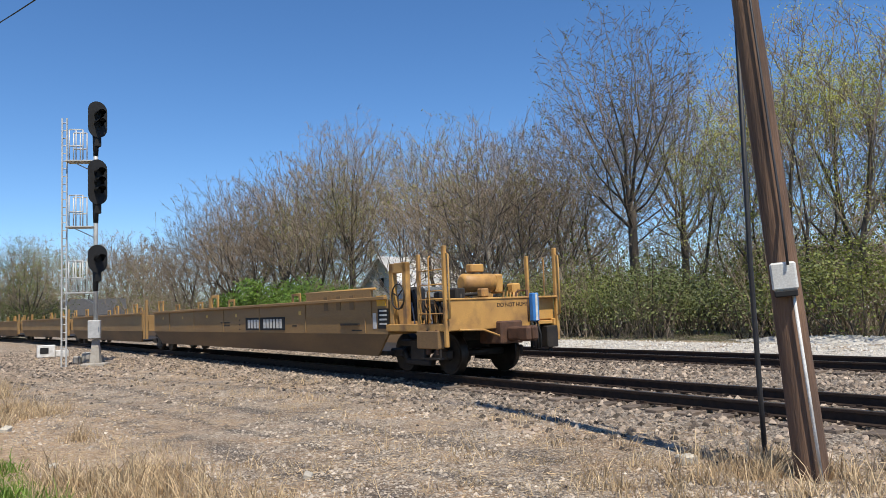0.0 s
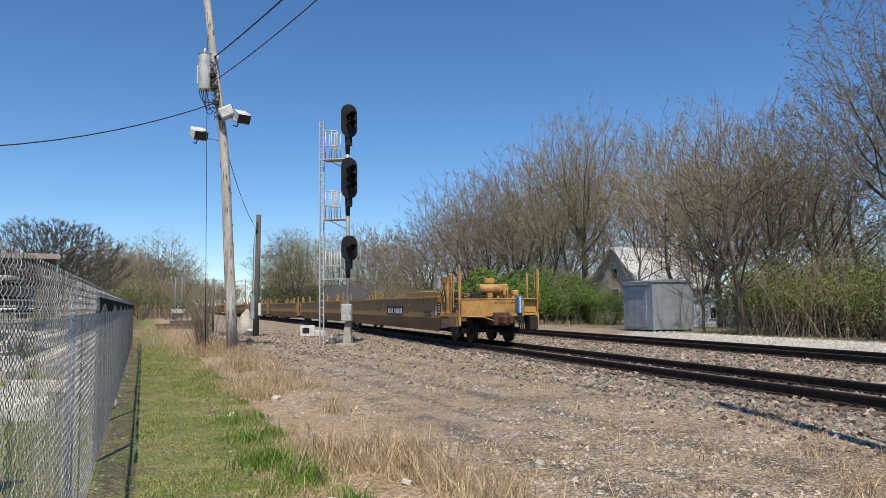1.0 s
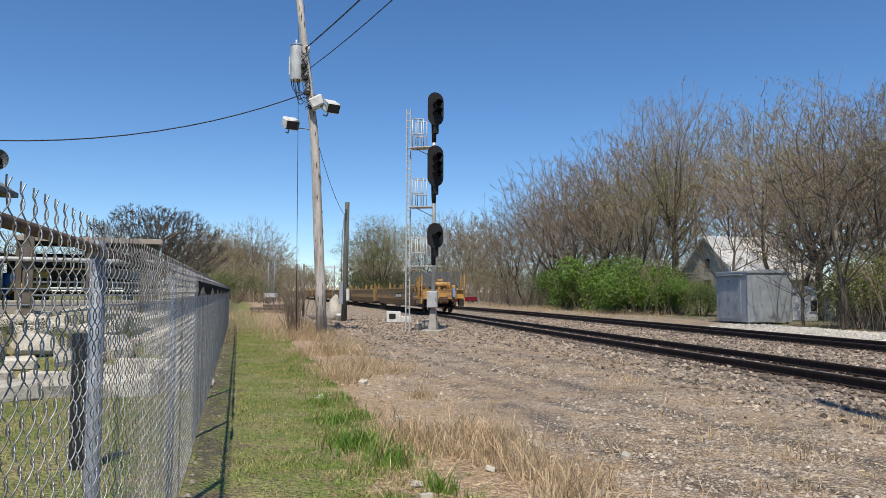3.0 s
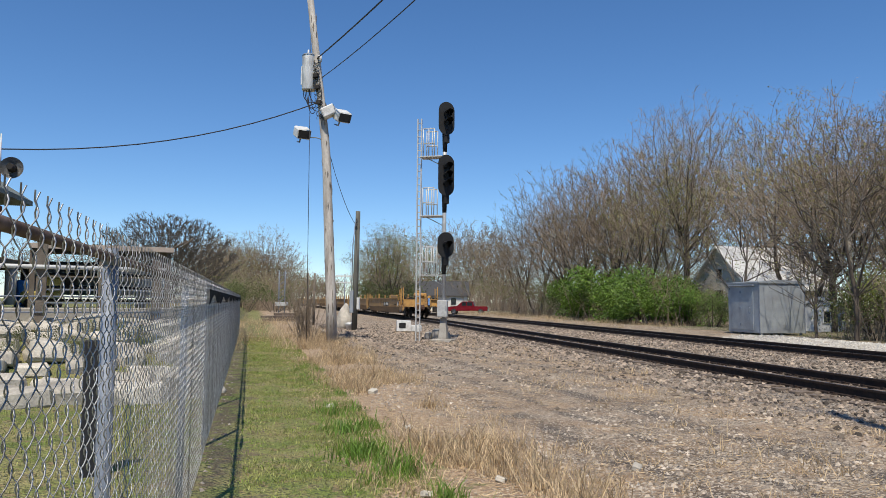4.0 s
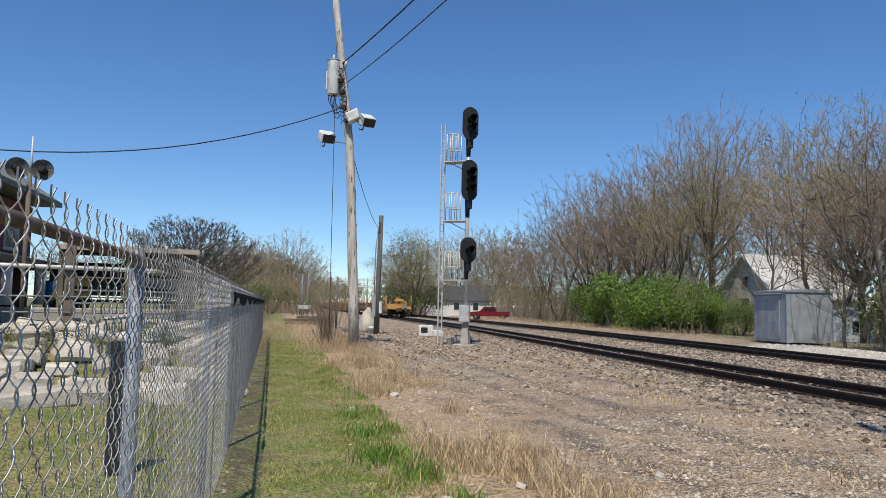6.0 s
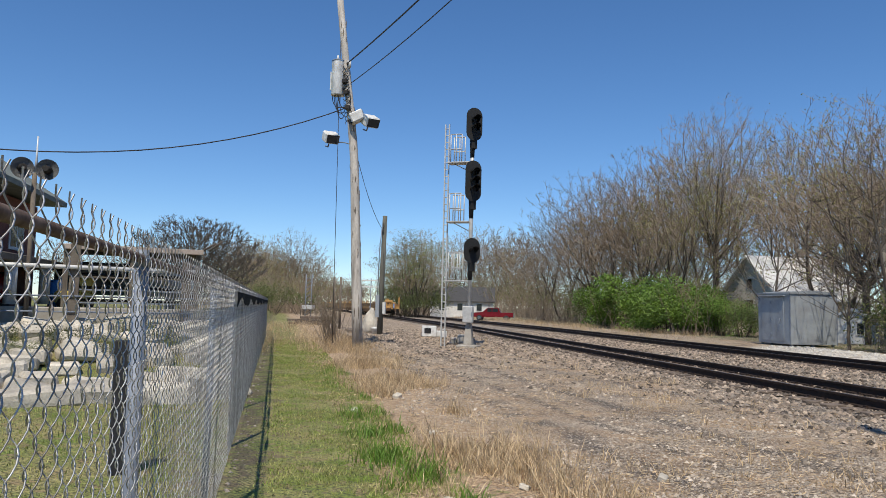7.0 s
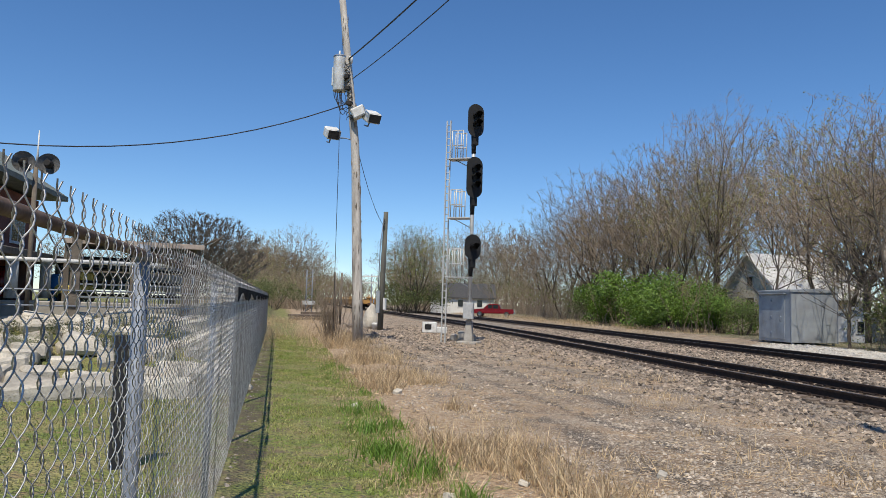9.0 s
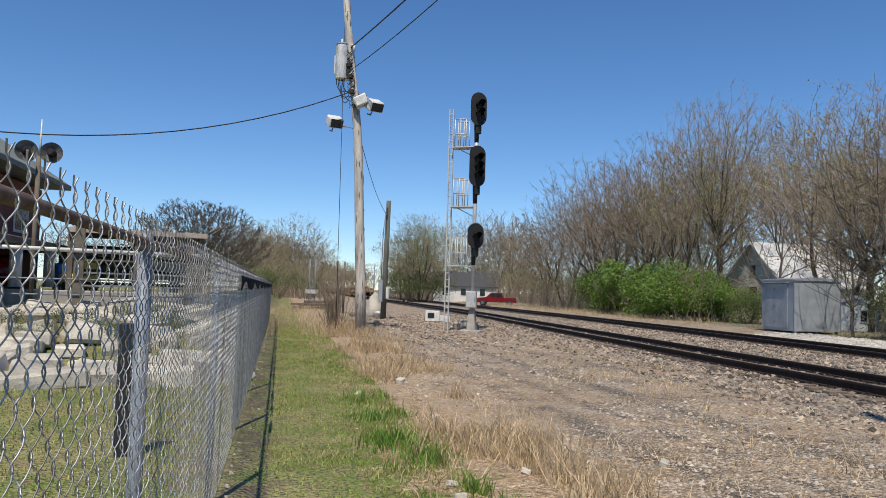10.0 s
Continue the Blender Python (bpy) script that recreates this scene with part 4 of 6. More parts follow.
def end_platform(t, y0):
    """The tail's end: sill with stencil, corner posts, brake gear, tank, coupler, hoses."""
    bm = B()
    box(bm, -1.56, 0.98, 0.0, 0.10, 0.98, 1.62, 0.02)
    box(bm, 0.98, 1.56, 0.14, 0.24, 1.12, 1.62, 0.02)
    sill = part("end_sill", bm, YELLOW, t, "bright yellow end sill with black stencil")
    bm = B()
    box(bm, -1.56, 1.56, -0.02, 0.4, 1.605, 1.65, 0.012)
    part("sill_cap", bm, YELLOW, sill)
    bm = B()
    box(bm, -1.5, 1.5, 0.1, y0, 1.02, 1.10, 0.01)
    part("deck", bm, YELLOW, t)
    for side in (-1, 1):
        bm = B()
        box(bm, side * 1.52 - 0.06, side * 1.52 + 0.06, 0.05, y0 + 0.05, 0.98, 1.14, 0.015)
        part("platform_side_sill", bm, YELLOW, t)
        for y, w, top in ((0.0, 0.04, 2.73), (0.95, 0.035, 2.62)):
            bm = B()
            box(bm, side * 1.55 - w, side * 1.55 + w, y, y + 0.09, 0.66 if y == 0 else 1.1, top, 0.012)
            part("corner_post", bm, YELLOW, t)
        bm = B()
        prism(bm, [(-0.04, 1.1), (0.04, 1.1), (0.04, 1.75), (-0.04, 1.75)], 0, 0.01)
        bmesh.ops.transform(bm, matrix=pose(side * 1.55, 0.05, 0), verts=bm.verts)
        part("post_gusset", bm, YELLOW, t)
        bm = B()
        tube(bm, [(side * 1.54, 0.05, 1.2), (side * 1.54, -0.08, 1.25), (side * 1.54, -0.08, 2.55), (side * 1.54, 0.05, 2.6)], 0.018, 6)
        tube(bm, [(side * 1.59, 0.5, 1.2), (side * 1.63, 0.5, 1.25), (side * 1.63, 0.5, 2.5), (side * 1.59, 0.5, 2.55)], 0.018, 6)
        part("grab_iron", bm, YELLOW, t)
        # hanging step
        bm = B()
        for y in (0.3, 0.9):
            box(bm, side * 1.54 - 0.02, side * 1.54 + 0.02, y - 0.03, y + 0.03, 0.40, 1.0)
        for z in (0.42, 0.7):
            box(bm, side * 1.54 - 0.06, side * 1.54 + 0.06, 0.27, 0.93, z - 0.015, z + 0.015)
        part("step", bm, GRIME, t)
    # frame on the side near the well
    bm = B()
    for y in (1.55, 2.1):
        box(bm, -1.57, -1.45, y - 0.08, y + 0.08, 1.1, 2.5, 0.012)
    box(bm, -1.57, -1.45, 1.47, 2.18, 2.28, 2.5, 0.012)
    part("brake_stand", bm, YELLOW, t, "yellow brake stand frame")
    for k in range(7):
        bm = B()
        yy = 0.25 + 0.22 * k
        tube(bm, [(-1.44, yy, 1.08), (-1.47, yy + 0.04, 1.35 + 0.07 * (k % 3)), (-1.42, yy + 0.15, 1.5 + 0.1 * (k % 2)), (-1.2, yy + 0.2, 1.3)], 0.018, 5)
        part("pipe", bm, (GRIME, YELLOW, GALV)[k % 3], t)
    bm = B()
    box(bm, -1.575, -1.562, 2.35, 2.75, 1.56, 1.80)
    part("warning_panel", bm, mat("bright_yellow_paint", rgb(0.75, 0.42, 0.02), rgb(0.68, 0.38, 0.02), 3, 0.5, 0, 50, 0.03), t, "bright yellow panel")
    bm = B()
    ring = [(-1.58, 1.8 + 0.26 * math.cos(a), 1.75 + 0.28 * math.sin(a)) for a in [k * math.pi / 8 for k in range(17)]]
    tube(bm, ring, 0.018, 6, False)
    for a in (0.4, 2.5, 4.6):
        tube(bm, [(-1.58, 1.8, 1.75), (-1.58, 1.8 + 0.26 * math.cos(a), 1.75 + 0.28 * math.sin(a))], 0.014, 5)
    part("brake_wheel", bm, GRIME, t)
    bm = B()
    box(bm, -1.40, -1.15, 1.3, 1.75, 1.2, 1.95, 0.06)
    tube(bm, [(-1.44, 1.2, 1.15), (-1.46, 1.25, 1.6), (-1.4, 1.5, 1.9), (-1.44, 1.9, 1.5)], 0.03, 8)
    tube(bm, [(-1.42, 1.1, 1.15), (-1.48, 1.1, 1.5), (-1.44, 1.3, 1.75)], 0.025, 8)
    part("brake_valve", bm, DULLBLACK, t)
    # long cylinder, valve gear and reservoir on the deck
    bm = B()
    tube(bm, [(-0.9, 1.6, 1.62), (0.35, 1.6, 1.62)], 0.1, 10)
    tube(bm, [(-1.1, 1.3, 1.45), (0.8, 1.3, 1.45)], 0.03, 6)
    tube(bm, [(-0.7, 0.8, 1.72), (0.2, 0.9, 1.76)], 0.04, 6)
    part("brake_cylinder", bm, GRIME, t)
    bm = B()
    tube(bm, [(-0.42, 1.0, 2.0), (-0.36, 1.0, 2.0), (0.45, 1.0, 2.0), (0.51, 1.0, 2.0)], [0.13, 0.21, 0.21, 0.13], 18)
    tank = part("air_reservoir", bm, YELLOW, t, "yellow air reservoir with a bracket")
    bm = B()
    box(bm, -0.2, 0.18, 0.9, 1.1, 2.24, 2.42, 0.02)
    box(bm, 0.5, 0.75, 0.9, 1.15, 1.75, 2.2, 0.04)
    part("reservoir_bracket", bm, YELLOW, tank)
    for x in (-0.3, 0.3):
        bm = B()
        box(bm, x - 0.05, x + 0.05, 0.9, 1.1, 1.1, 1.8)
        part("reservoir_leg", bm, YELLOW, tank)
    for k in range(5):
        bm = B()
        x = 0.45 + 0.1 * k
        tube(bm, [(x, 0.7, 1.15), (x + 0.03, 0.6, 1.75), (x + 0.12, 0.7, 1.95 - 0.06 * k), (x + 0.2, 0.9, 1.2)], 0.022, 6)
        part("pipe", bm, YELLOW, t)
    rnd = random.Random(62)
    for k in range(16):
        bm = B()
        p0 = Vector((rnd.uniform(-1.5, 0.9), rnd.uniform(0.25, 1.9), 1.1))
        p3 = p0 + Vector((rnd.uniform(-0.5, 0.7), rnd.uniform(-0.3, 0.5), rnd.uniform(0.25, 0.75)))
        p3.x = max(-1.5, min(1.3, p3.x))
        tube(bm, [p0, Vector((p0.x, p0.y, p3.z * 0.97)), Vector((p3.x, p0.y, p3.z)), p3, Vector((p3.x, p3.y, 1.1))], rnd.choice((0.016, 0.022, 0.03)), 6)
        part("pipe", bm, (GRIME, YELLOW, COUPLER)[k % 3], t)
    for x, y, z, w in ((-0.75, 0.7, 1.75, 0.13), (-0.2, 0.5, 1.76, 0.1), (0.95, 0.8, 1.85, 0.12), (-1.15, 0.9, 1.45, 0.14), (-1.3, 0.6, 1.7, 0.1)):
        bm = B()
        box(bm, x - w, x + w, y - w, y + w, z - w, z + w, 0.03)
        tube(bm, [(x, y, z - w), (x, y, 1.08)], 0.03, 6)
        part("valve", bm, GRIME if x < -0.5 else YELLOW, t)
    for z in (1.35, 1.65, 1.95, 2.25):
        bm = B()
        tube(bm, [(-1.55, 0.1, z), (-1.6, 0.12, z), (-1.6, 0.93, z), (-1.55, 0.95, z)], 0.014, 6)
        part("ladder_rung", bm, YELLOW, t)
    for y in (0.35, 0.7):
        bm = B()
        box(bm, -1.6, -1.5, y - 0.03, y + 0.03, 0.5, 1.02, 0.01)
        part("step_hanger", bm, COUPLER, t)
    bm = B()
    box(bm, -1.62, -1.46, 0.25, 1.05, 0.62, 1.0, 0.02)
    part("side_apron", bm, TANLOW, t)
    # coupler and cushion pocket
    bm = B()
    box(bm, -0.28, 0.34, -0.16, 0.6, 0.66, 1.14, 0.03)
    pocket = part("coupler_pocket", bm, COUPLER, t, "rusty brown coupler pocket")
    bm = B()
    box(bm, -0.14, 0.14, -0.62, -0.16, 0.74, 1.02, 0.04)
    box(bm, -0.2, -0.06, -0.9, -0.55, 0.72, 1.04, 0.05)
    box(bm, 0.06, 0.22, -0.8, -0.55, 0.72, 1.04, 0.05)
    part("coupler", bm, COUPLER, pocket)
    bm = B()
    tube(bm, [(-1.3, -0.06, 1.0), (-0.7, -0.1, 0.98), (-0.1, -0.1, 0.78), (0.05, -0.12, 0.72)], 0.022, 6)
    part("uncoupling_lever", bm, YELLOW, t)
    bm = B()
    box(bm, 0.66, 0.84, -0.16, -0.02, 1.1, 1.72, 0.02)
    dev = part("end_of_train_device", bm, BLUEP, t, "blue end-of-train device")
    bm = B()
    box(bm, 0.72, 0.78, -0.17, -0.16, 1.12, 1.7)
    part("white_stripe", bm, MARKW, dev)
    for x in (0.66, 0.74, 0.82):
        bm = B()
        tube(bm, [(x, -0.08, 1.1), (x + 0.02, -0.16, 0.8), (x + 0.06, -0.1, 0.52), (x + 0.1, 0.1, 0.5)], 0.025, 6)
        part("air_hose", bm, BLACK, t)
    # dark corner hopper on the far side
    bm = B()
    box(bm, 1.2, 1.53, 0.0, 0.5, 0.5, 0.98, 0.02)
    part("corner_bracket", bm, GRIME, t)
    # stencil
    cu = bpy.data.curves.new("stencil", "FONT")
    cu.body, cu.size, cu.align_x, cu.align_y = "DO NOT HUMP", 0.125, "CENTER", "CENTER"
    cu.extrude = 0.002
    ob = new("stencil_text_curve", cu)
    me = bpy.data.meshes.new_from_object(ob.evaluated_get(bpy.context.evaluated_depsgraph_get()))
    bpy.data.objects.remove(ob)
    me.materials.clear()
    me.materials.append(BLACK)
    txt = part("stencil_text", me, None, sill, "black stencilled words")
    txt.matrix_basis = pose(0.2, -0.004, 1.48, 90, 0, 0)


TRAIN = []
REFLECT = mat("yellow_reflector", rgb(0.75, 0.45, 0.04), rgb(0.66, 0.4, 0.04), 3, 0.4, 0, 50, 0.02)


def build_train():
    tail, sets = car_unit(True)
    TRAIN.append((tail, 0.0, 23.2, sets))
    unit, _ = car_unit(False)
    at = 23.2
    for i in range(9):
        t = unit if i == 0 else copy_thing(unit, Matrix())
        TRAIN.append((t, at, 20.4, []))
        at += 20.4


build_train()


def car_pose(s, length):
    a = Vector((*track(s, V_NEAR)[:2], HEAD))
    b = Vector((*track(s + length, V_NEAR)[:2], HEAD))
    return pose(a.x, a.y, HEAD, 0, 0, math.degrees(math.atan2(-(b.x - a.x), b.y - a.y)))


# ---- trees ----
def grow(seed, height, width, fork, count, rise=0.3, twigs=6, twig_len=0.8, stems=1, thick=0.0082, flat=1.0, bias=0.5, sliver=0.014, rim=1.0):
    """A bare tree. Bud points fill an uneven rounded crown; each is joined to the wood by the shortest way that still
    leads quickly down to the trunk, and the wood thickens with the number of buds that it carries.
    Returns wood and twig verts and faces, and the twigs' tips."""
    rng = np.random.default_rng(seed)
    rnd = random.Random(seed)
    base = height * fork
    mid, rz, rx = (base * 0.72 + height) / 2, (height - base * 0.72) / 2, width / 2
    pts = []
    while len(pts) < count:
        d = Vector(rng.normal(size=3)).normalized()
        lim = 1.0 + 0.30 * rim * noise.noise(d * 1.7 + Vector((seed, 0, 0))) + 0.16 * rim * noise.noise(d * 4.5 + Vector((0, seed, 0)))
        r = lim * rng.random() ** bias
        z = d.z * r
        if z < 0:
            z *= flat
        pts.append((d.x * r * rx, d.y * r * rx, mid + z * rz * 0.94))
    pts = np.array(pts)
    nodes, parent, path = [], [], []
    for k in range(stems):
        a, lean = k * 2.4 + seed, 0.0 if stems == 1 else width * 0.10
        prev = -1
        for i in range(7):
            f = i / 6
            nodes.append((math.cos(a) * lean * (0.25 + f) + 0.1 * noise.noise((f * 3, seed, k)), math.sin(a) * lean * (0.25 + f) + 0.1 * noise.noise((seed, f * 3, k)), -0.1 + (base + 0.1) * f))
            parent.append(prev)
            path.append(base * f * 0.55)
            prev = len(nodes) - 1
    first = len(nodes)
    nodes = [np.array(p) for p in nodes]
    best, link = np.full(count, 1e9), np.zeros(count, int)

    def offer(i):
        d = pts - nodes[i]
        dist = np.sqrt((d * d).sum(1))
        cost = dist + 0.62 * path[i] + rise * np.maximum(0.0, 0.25 * dist - d[:, 2])
        if i < first - stems and parent[i] >= 0 and nodes[i][2] < base * 0.75:
            cost = cost + 6.0
        better = cost < best
        best[better], link[better] = cost[better], i

    for i in range(first):
        offer(i)
    done = np.zeros(count, bool)
    for _ in range(count):
        j = int(np.argmin(np.where(done, 1e9, best)))
        done[j] = True
        p = int(link[j])
        nodes.append(pts[j])
        parent.append(p)
        path.append(path[p] + float(np.linalg.norm(pts[j] - nodes[p])))
        offer(len(nodes) - 1)
    n = len(nodes)
    kids, load = [[] for _ in range(n)], [0.0] * n
    for i in range(n - 1, -1, -1):
        load[i] += 1.0 if not kids[i] else 0.25
        if parent[i] >= 0:
            kids[parent[i]].append(i)
            load[parent[i]] += load[i]
    pos = [Vector(p) for p in nodes]
    for _ in range(2):
        # ease the kinks along the main line of each limb
        moved = [p.copy() for p in pos]
        for i in range(first, n):
            if kids[i]:
                heavy = max(kids[i], key=lambda c: load[c])
                moved[i] = pos[i] * 0.5 + (pos[parent[i]] + pos[heavy]) * 0.25
        pos = moved
    rad = [thick * q ** 0.5 for q in load]
    wood, thin, tips = ([], []), ([], []), []
    for i in range(n):
        p = parent[i]
        if p < 0:
            continue
        axis = pos[i] - pos[p]
        if axis.length < 1e-4:
            continue
        axis.normalize()
        r0 = min(rad[p], rad[i] * 1.35)
        big = rad[i] > 0.034
        vs, fs = wood if big else thin
        m = 5 if big else 3
        side = axis.orthogonal().normalized()
        over = axis.cross(side)
        at = len(vs)
        for c, r in ((pos[p] - axis * r0 * 0.3, r0), (pos[i] + axis * rad[i] * 0.3, rad[i])):
            for k in range(m):
                an = 2 * math.pi * k / m
                vs.append(tuple(c + (side * math.cos(an) + over * math.sin(an)) * r))
        for k in range(m):
            fs.append((at + k, at + (k + 1) % m, at + m + (k + 1) % m, at + m + k))
        if rad[i] > thick * 3.2 or i < first:
            continue
        vs, fs = thin
        away = (pos[i] - Vector((0, 0, base))).normalized()
        for k in range(twigs if not kids[i] else twigs - 2):
            d = (axis * 0.5 + away * 0.3 + Vector((rnd.gauss(0, 0.5), rnd.gauss(0, 0.5), rnd.gauss(0.05, 0.45)))).normalized()
            ln = twig_len * rnd.uniform(0.45, 1.15)
            o = pos[p].lerp(pos[i], rnd.uniform(0.35, 1.0))
            e = o + d * ln
            w = d.orthogonal().normalized() * sliver
            at = len(vs)
            vs.extend((tuple(o - w), tuple(o + w), tuple(e)))
            fs.append((at, at + 1, at + 2))
            tips.append(e)
            d2 = (d + Vector((rnd.gauss(0, 0.5), rnd.gauss(0, 0.5), rnd.gauss(0.1, 0.4)))).normalized()
            o2 = o.lerp(e, rnd.uniform(0.3, 0.7))
            e2 = o2 + d2 * ln * 0.55
            w = d2.orthogonal().normalized() * sliver * 0.85
            at = len(vs)
            vs.extend((tuple(o2 - w), tuple(o2 + w), tuple(e2)))
            fs.append((at, at + 1, at + 2))
            if rnd.random() < 0.5:
                tips.append(e2)
    return wood, thin, tips


def leaves(tips, seed, per, size, drift, tri=False):
    rnd = random.Random(seed)
    vs, fs = [], []
    for p in tips:
        for _ in range(per):
            if per < 1:
                continue
            c = p + Vector((rnd.gauss(0, drift), rnd.gauss(0, drift), rnd.gauss(0, drift * 0.8)))
            a = Vector((rnd.uniform(-1, 1), rnd.uniform(-1, 1), rnd.uniform(-1, 1))).normalized() * size * rnd.uniform(0.6, 1.3)
            b = a.orthogonal() * rnd.uniform(0.45, 0.8)
            k = len(vs)
            if tri:
                vs += [tuple(c - a), tuple(c + b), tuple(c + a * 0.6 - b)]
                fs.append((k, k + 1, k + 2))
                continue
            vs += [tuple(c - a), tuple(c + b), tuple(c + a), tuple(c - b)]
            fs.append((k, k + 1, k + 2, k + 3))
    return vs, fs


def tree(name, label, seed, height, width, fork, count, leaf, per, size, drift, twig=None, keep=1.0, **kw):
    t = thing(name, label, "tree", pose(0, 0, -500))
    wood, thin, tips = grow(seed, height, width, fork, count, **kw)
    part("trunk", raw("trunk", *wood, BARK, True), None, t)
    part("branchwork", raw("branchwork", *thin, twig or TWIG), None, t)
    if leaf and per:
        rnd = random.Random(seed)
        tips = [p for p in tips if rnd.random() < keep * (0.5 + noise.noise(p * 0.35 + Vector((seed, 0, 0))))]
        part("crown", raw("crown", *leaves(tips, seed + 1, per, size, drift, per < 3), leaf), None, t)
    return t


def scatter(proto, spots, group):
    """Stand the prototype at the first spot and copies at the others; spots are x, y, z, turn, scale."""
    first = True
    for x, y, z, rz, k in spots:
        if first:
            proto.scale = (k, k, k)
            proto.matrix_basis = pose(x, y, z, 0, 0, rz) @ Matrix.Diagonal((k, k, k, 1))
            ob, first = proto, False
        else:
            ob = copy_thing(proto, pose(x, y, z, 0, 0, rz))
            ob.scale = (k, k, k)
        tagged(ob, group=group)


def build_woods():
    rnd = random.Random(5)
    kinds = {
        "A": (tree("bare_tree", "bare rounded tree with pinkish-brown twigs", 11, 15.0, 12.5, 0.2, 1250, BUDBROWN, 1, 0.045, 0.1, keep=0.5, twigs=6, twig_len=0.62, stems=2), 15.0),
        "B": (tree("bare_tree", "bare spreading tree with grey-brown twigs", 23, 15.0, 13.5, 0.22, 1250, BUDBROWN, 1, 0.04, 0.1, keep=0.3, twigs=6, twig_len=0.62), 15.0),
        "G": (tree("budding_tree", "tree with an olive-green haze of opening buds", 29, 15.0, 12.0, 0.24, 1000, BUD, 2, 0.065, 0.18, keep=0.95, twigs=5, twig_len=0.65, stems=2), 15.0),
        "C": (tree("slender_tree", "slender tree with yellow-green spring leaves", 37, 14.0, 6.0, 0.25, 420, YLEAF, 12, 0.034, 0.32, keep=0.75, rise=0.9, twigs=4, twig_len=0.8, stems=2, bias=0.6, thick=0.009), 14.0),
        "D": (tree("tall_tree", "tall bare tree with a fine branching crown", 51, 17.0, 9.6, 0.3, 1500, BUD, 1, 0.05, 0.15, keep=0.75, rise=0.5, twigs=5, twig_len=0.6), 17.0),
        "L": (tree("leafing_tree", "rounded tree coming into olive-green leaf", 43, 14.0, 11.0, 0.12, 520, OLEAF, 6, 0.07, 0.34, keep=0.85, twigs=5, twig_len=0.8, thick=0.011, sliver=0.026, bias=0.45), 14.0),
        "S": (tree("distant_tree", "bare tree in the depth of the wood", 83, 13.0, 11.0, 0.2, 600, BUD, 1, 0.08, 0.2, keep=0.6, twigs=5, twig_len=0.9, thick=0.011, sliver=0.026), 13.0),
    }
    spots = {k: [] for k in kinds}

    def put(kind, az, v, h):
        x, y = polar(az, v / math.sin(radians(RAIL_AZ - az)))
        spots[kind].append((x, y, 0.15, rnd.uniform(0, 360), h / kinds[kind][1]))

    # the wood's edge along the line
    for az, v, h, k in ((18.7, 25.5, 11.5, "B"), (17.2, 26, 14.5, "A"), (15.2, 26.5, 16.0, "B"), (13.0, 27.5, 15.6, "A"), (10.8, 28.5, 16.2, "G"), (8.8, 30, 16.8, "A"), (6.3, 29, 18.3, "D"), (7.6, 27, 13.5, "G"), (3.4, 40, 19.5, "G"), (1.2, 42, 18.5, "B"), (-1.4, 31, 15.0, "G"), (-3.2, 29, 13.8, "B"),
                        (-5.8, 30, 12.6, "G"), (-8.4, 30, 13.2, "A"), (-11.5, 34, 14.8, "G"), (-15.2, 29, 17.0, "D"), (-18.8, 34, 15.5, "D"), (-21.0, 29, 11.0, "C"), (-23.8, 30, 13.0, "C"), (-26.0, 27.5, 13.5, "C"), (-28.6, 30, 14.0, "C"), (-31.5, 28, 13.0, "C"), (-35, 30, 13.0, "C"), (-39, 30, 13, "C"), (-45, 31, 13, "G")):
        put(k, az, v, h)
    # deeper rows
    for i in range(22):
        az = -42 + i * 2.75 + rnd.uniform(-0.8, 0.8)
        if 2.0 < az < 6.0:
            continue
        if az < -12:
            if i % 2:
                put("S", az, rnd.uniform(42, 52), rnd.uniform(8.0, 10.5))
            continue
        put("S", az, rnd.uniform(36, 46) if az < 12 else rnd.uniform(29, 35), rnd.uniform(12.0, 14.5))
    # beyond the curve and the crossing
    for az, d, h, k in ((19.9, 140, 16, "S"), (21.2, 150, 17.5, "S"), (22.4, 165, 20, "S"), (23.7, 170, 20.5, "B"), (25.2, 165, 19, "B"), (27.9, 138, 15.0, "L"), (28.6, 112, 14.2, "L"), (29.3, 120, 13.5, "L"), (30.0, 128, 9.5, "L"), (28.6, 128, 14.5, "B"),
                        (32.9, 430, 15, "S"), (33.7, 440, 17, "S"), (34.5, 430, 18, "S"), (35.3, 430, 19, "S"), (36.4, 190, 15, "S"), (37.0, 175, 13.5, "S"), (38.7, 165, 14, "S"), (40.0, 175, 15, "S"), (41.9, 160, 14.5, "S"), (37.9, 170, 18.5, "B"), (39.4, 170, 14.5, "S"), (40.4, 150, 15, "G"), (41.4, 140, 14, "S"), (42.8, 150, 14, "S"), (48, 140, 12, "S"), (50.5, 150, 12, "S"), (53.5, 150, 13, "S")):
        x, y = polar(az, d)
        spots[k].append((x, y, 0, rnd.uniform(0, 360), h / kinds[k][1]))
    for k, (proto, _) in kinds.items():
        scatter(proto, spots[k], {"C": "slender trees of the wood", "D": "tall trees of the wood", "G": "budding trees of the wood", "L": "leafing trees by the crossing", "S": "distant trees"}.get(k, "trees of the wood"))
    yard = tree("broad_tree", "broad dark rounded tree in the yard", 77, 11.2, 15.0, 0.14, 2200, None, 0, 0, 0, TWIGDARK, twigs=8, twig_len=0.55, thick=0.010, bias=0.40, sliver=0.026, rim=0.4)
    scatter(yard, [(*polar(45.0, 84), 0, 30, 1.0)], "yard trees")
    small = tree("leafless_tree", "small leafless tree beside the equipment shelter", 91, 7.5, 7.0, 0.22, 90, None, 0, 0, 0, TWIGDARK, twigs=3, twig_len=0.9, thick=0.013)
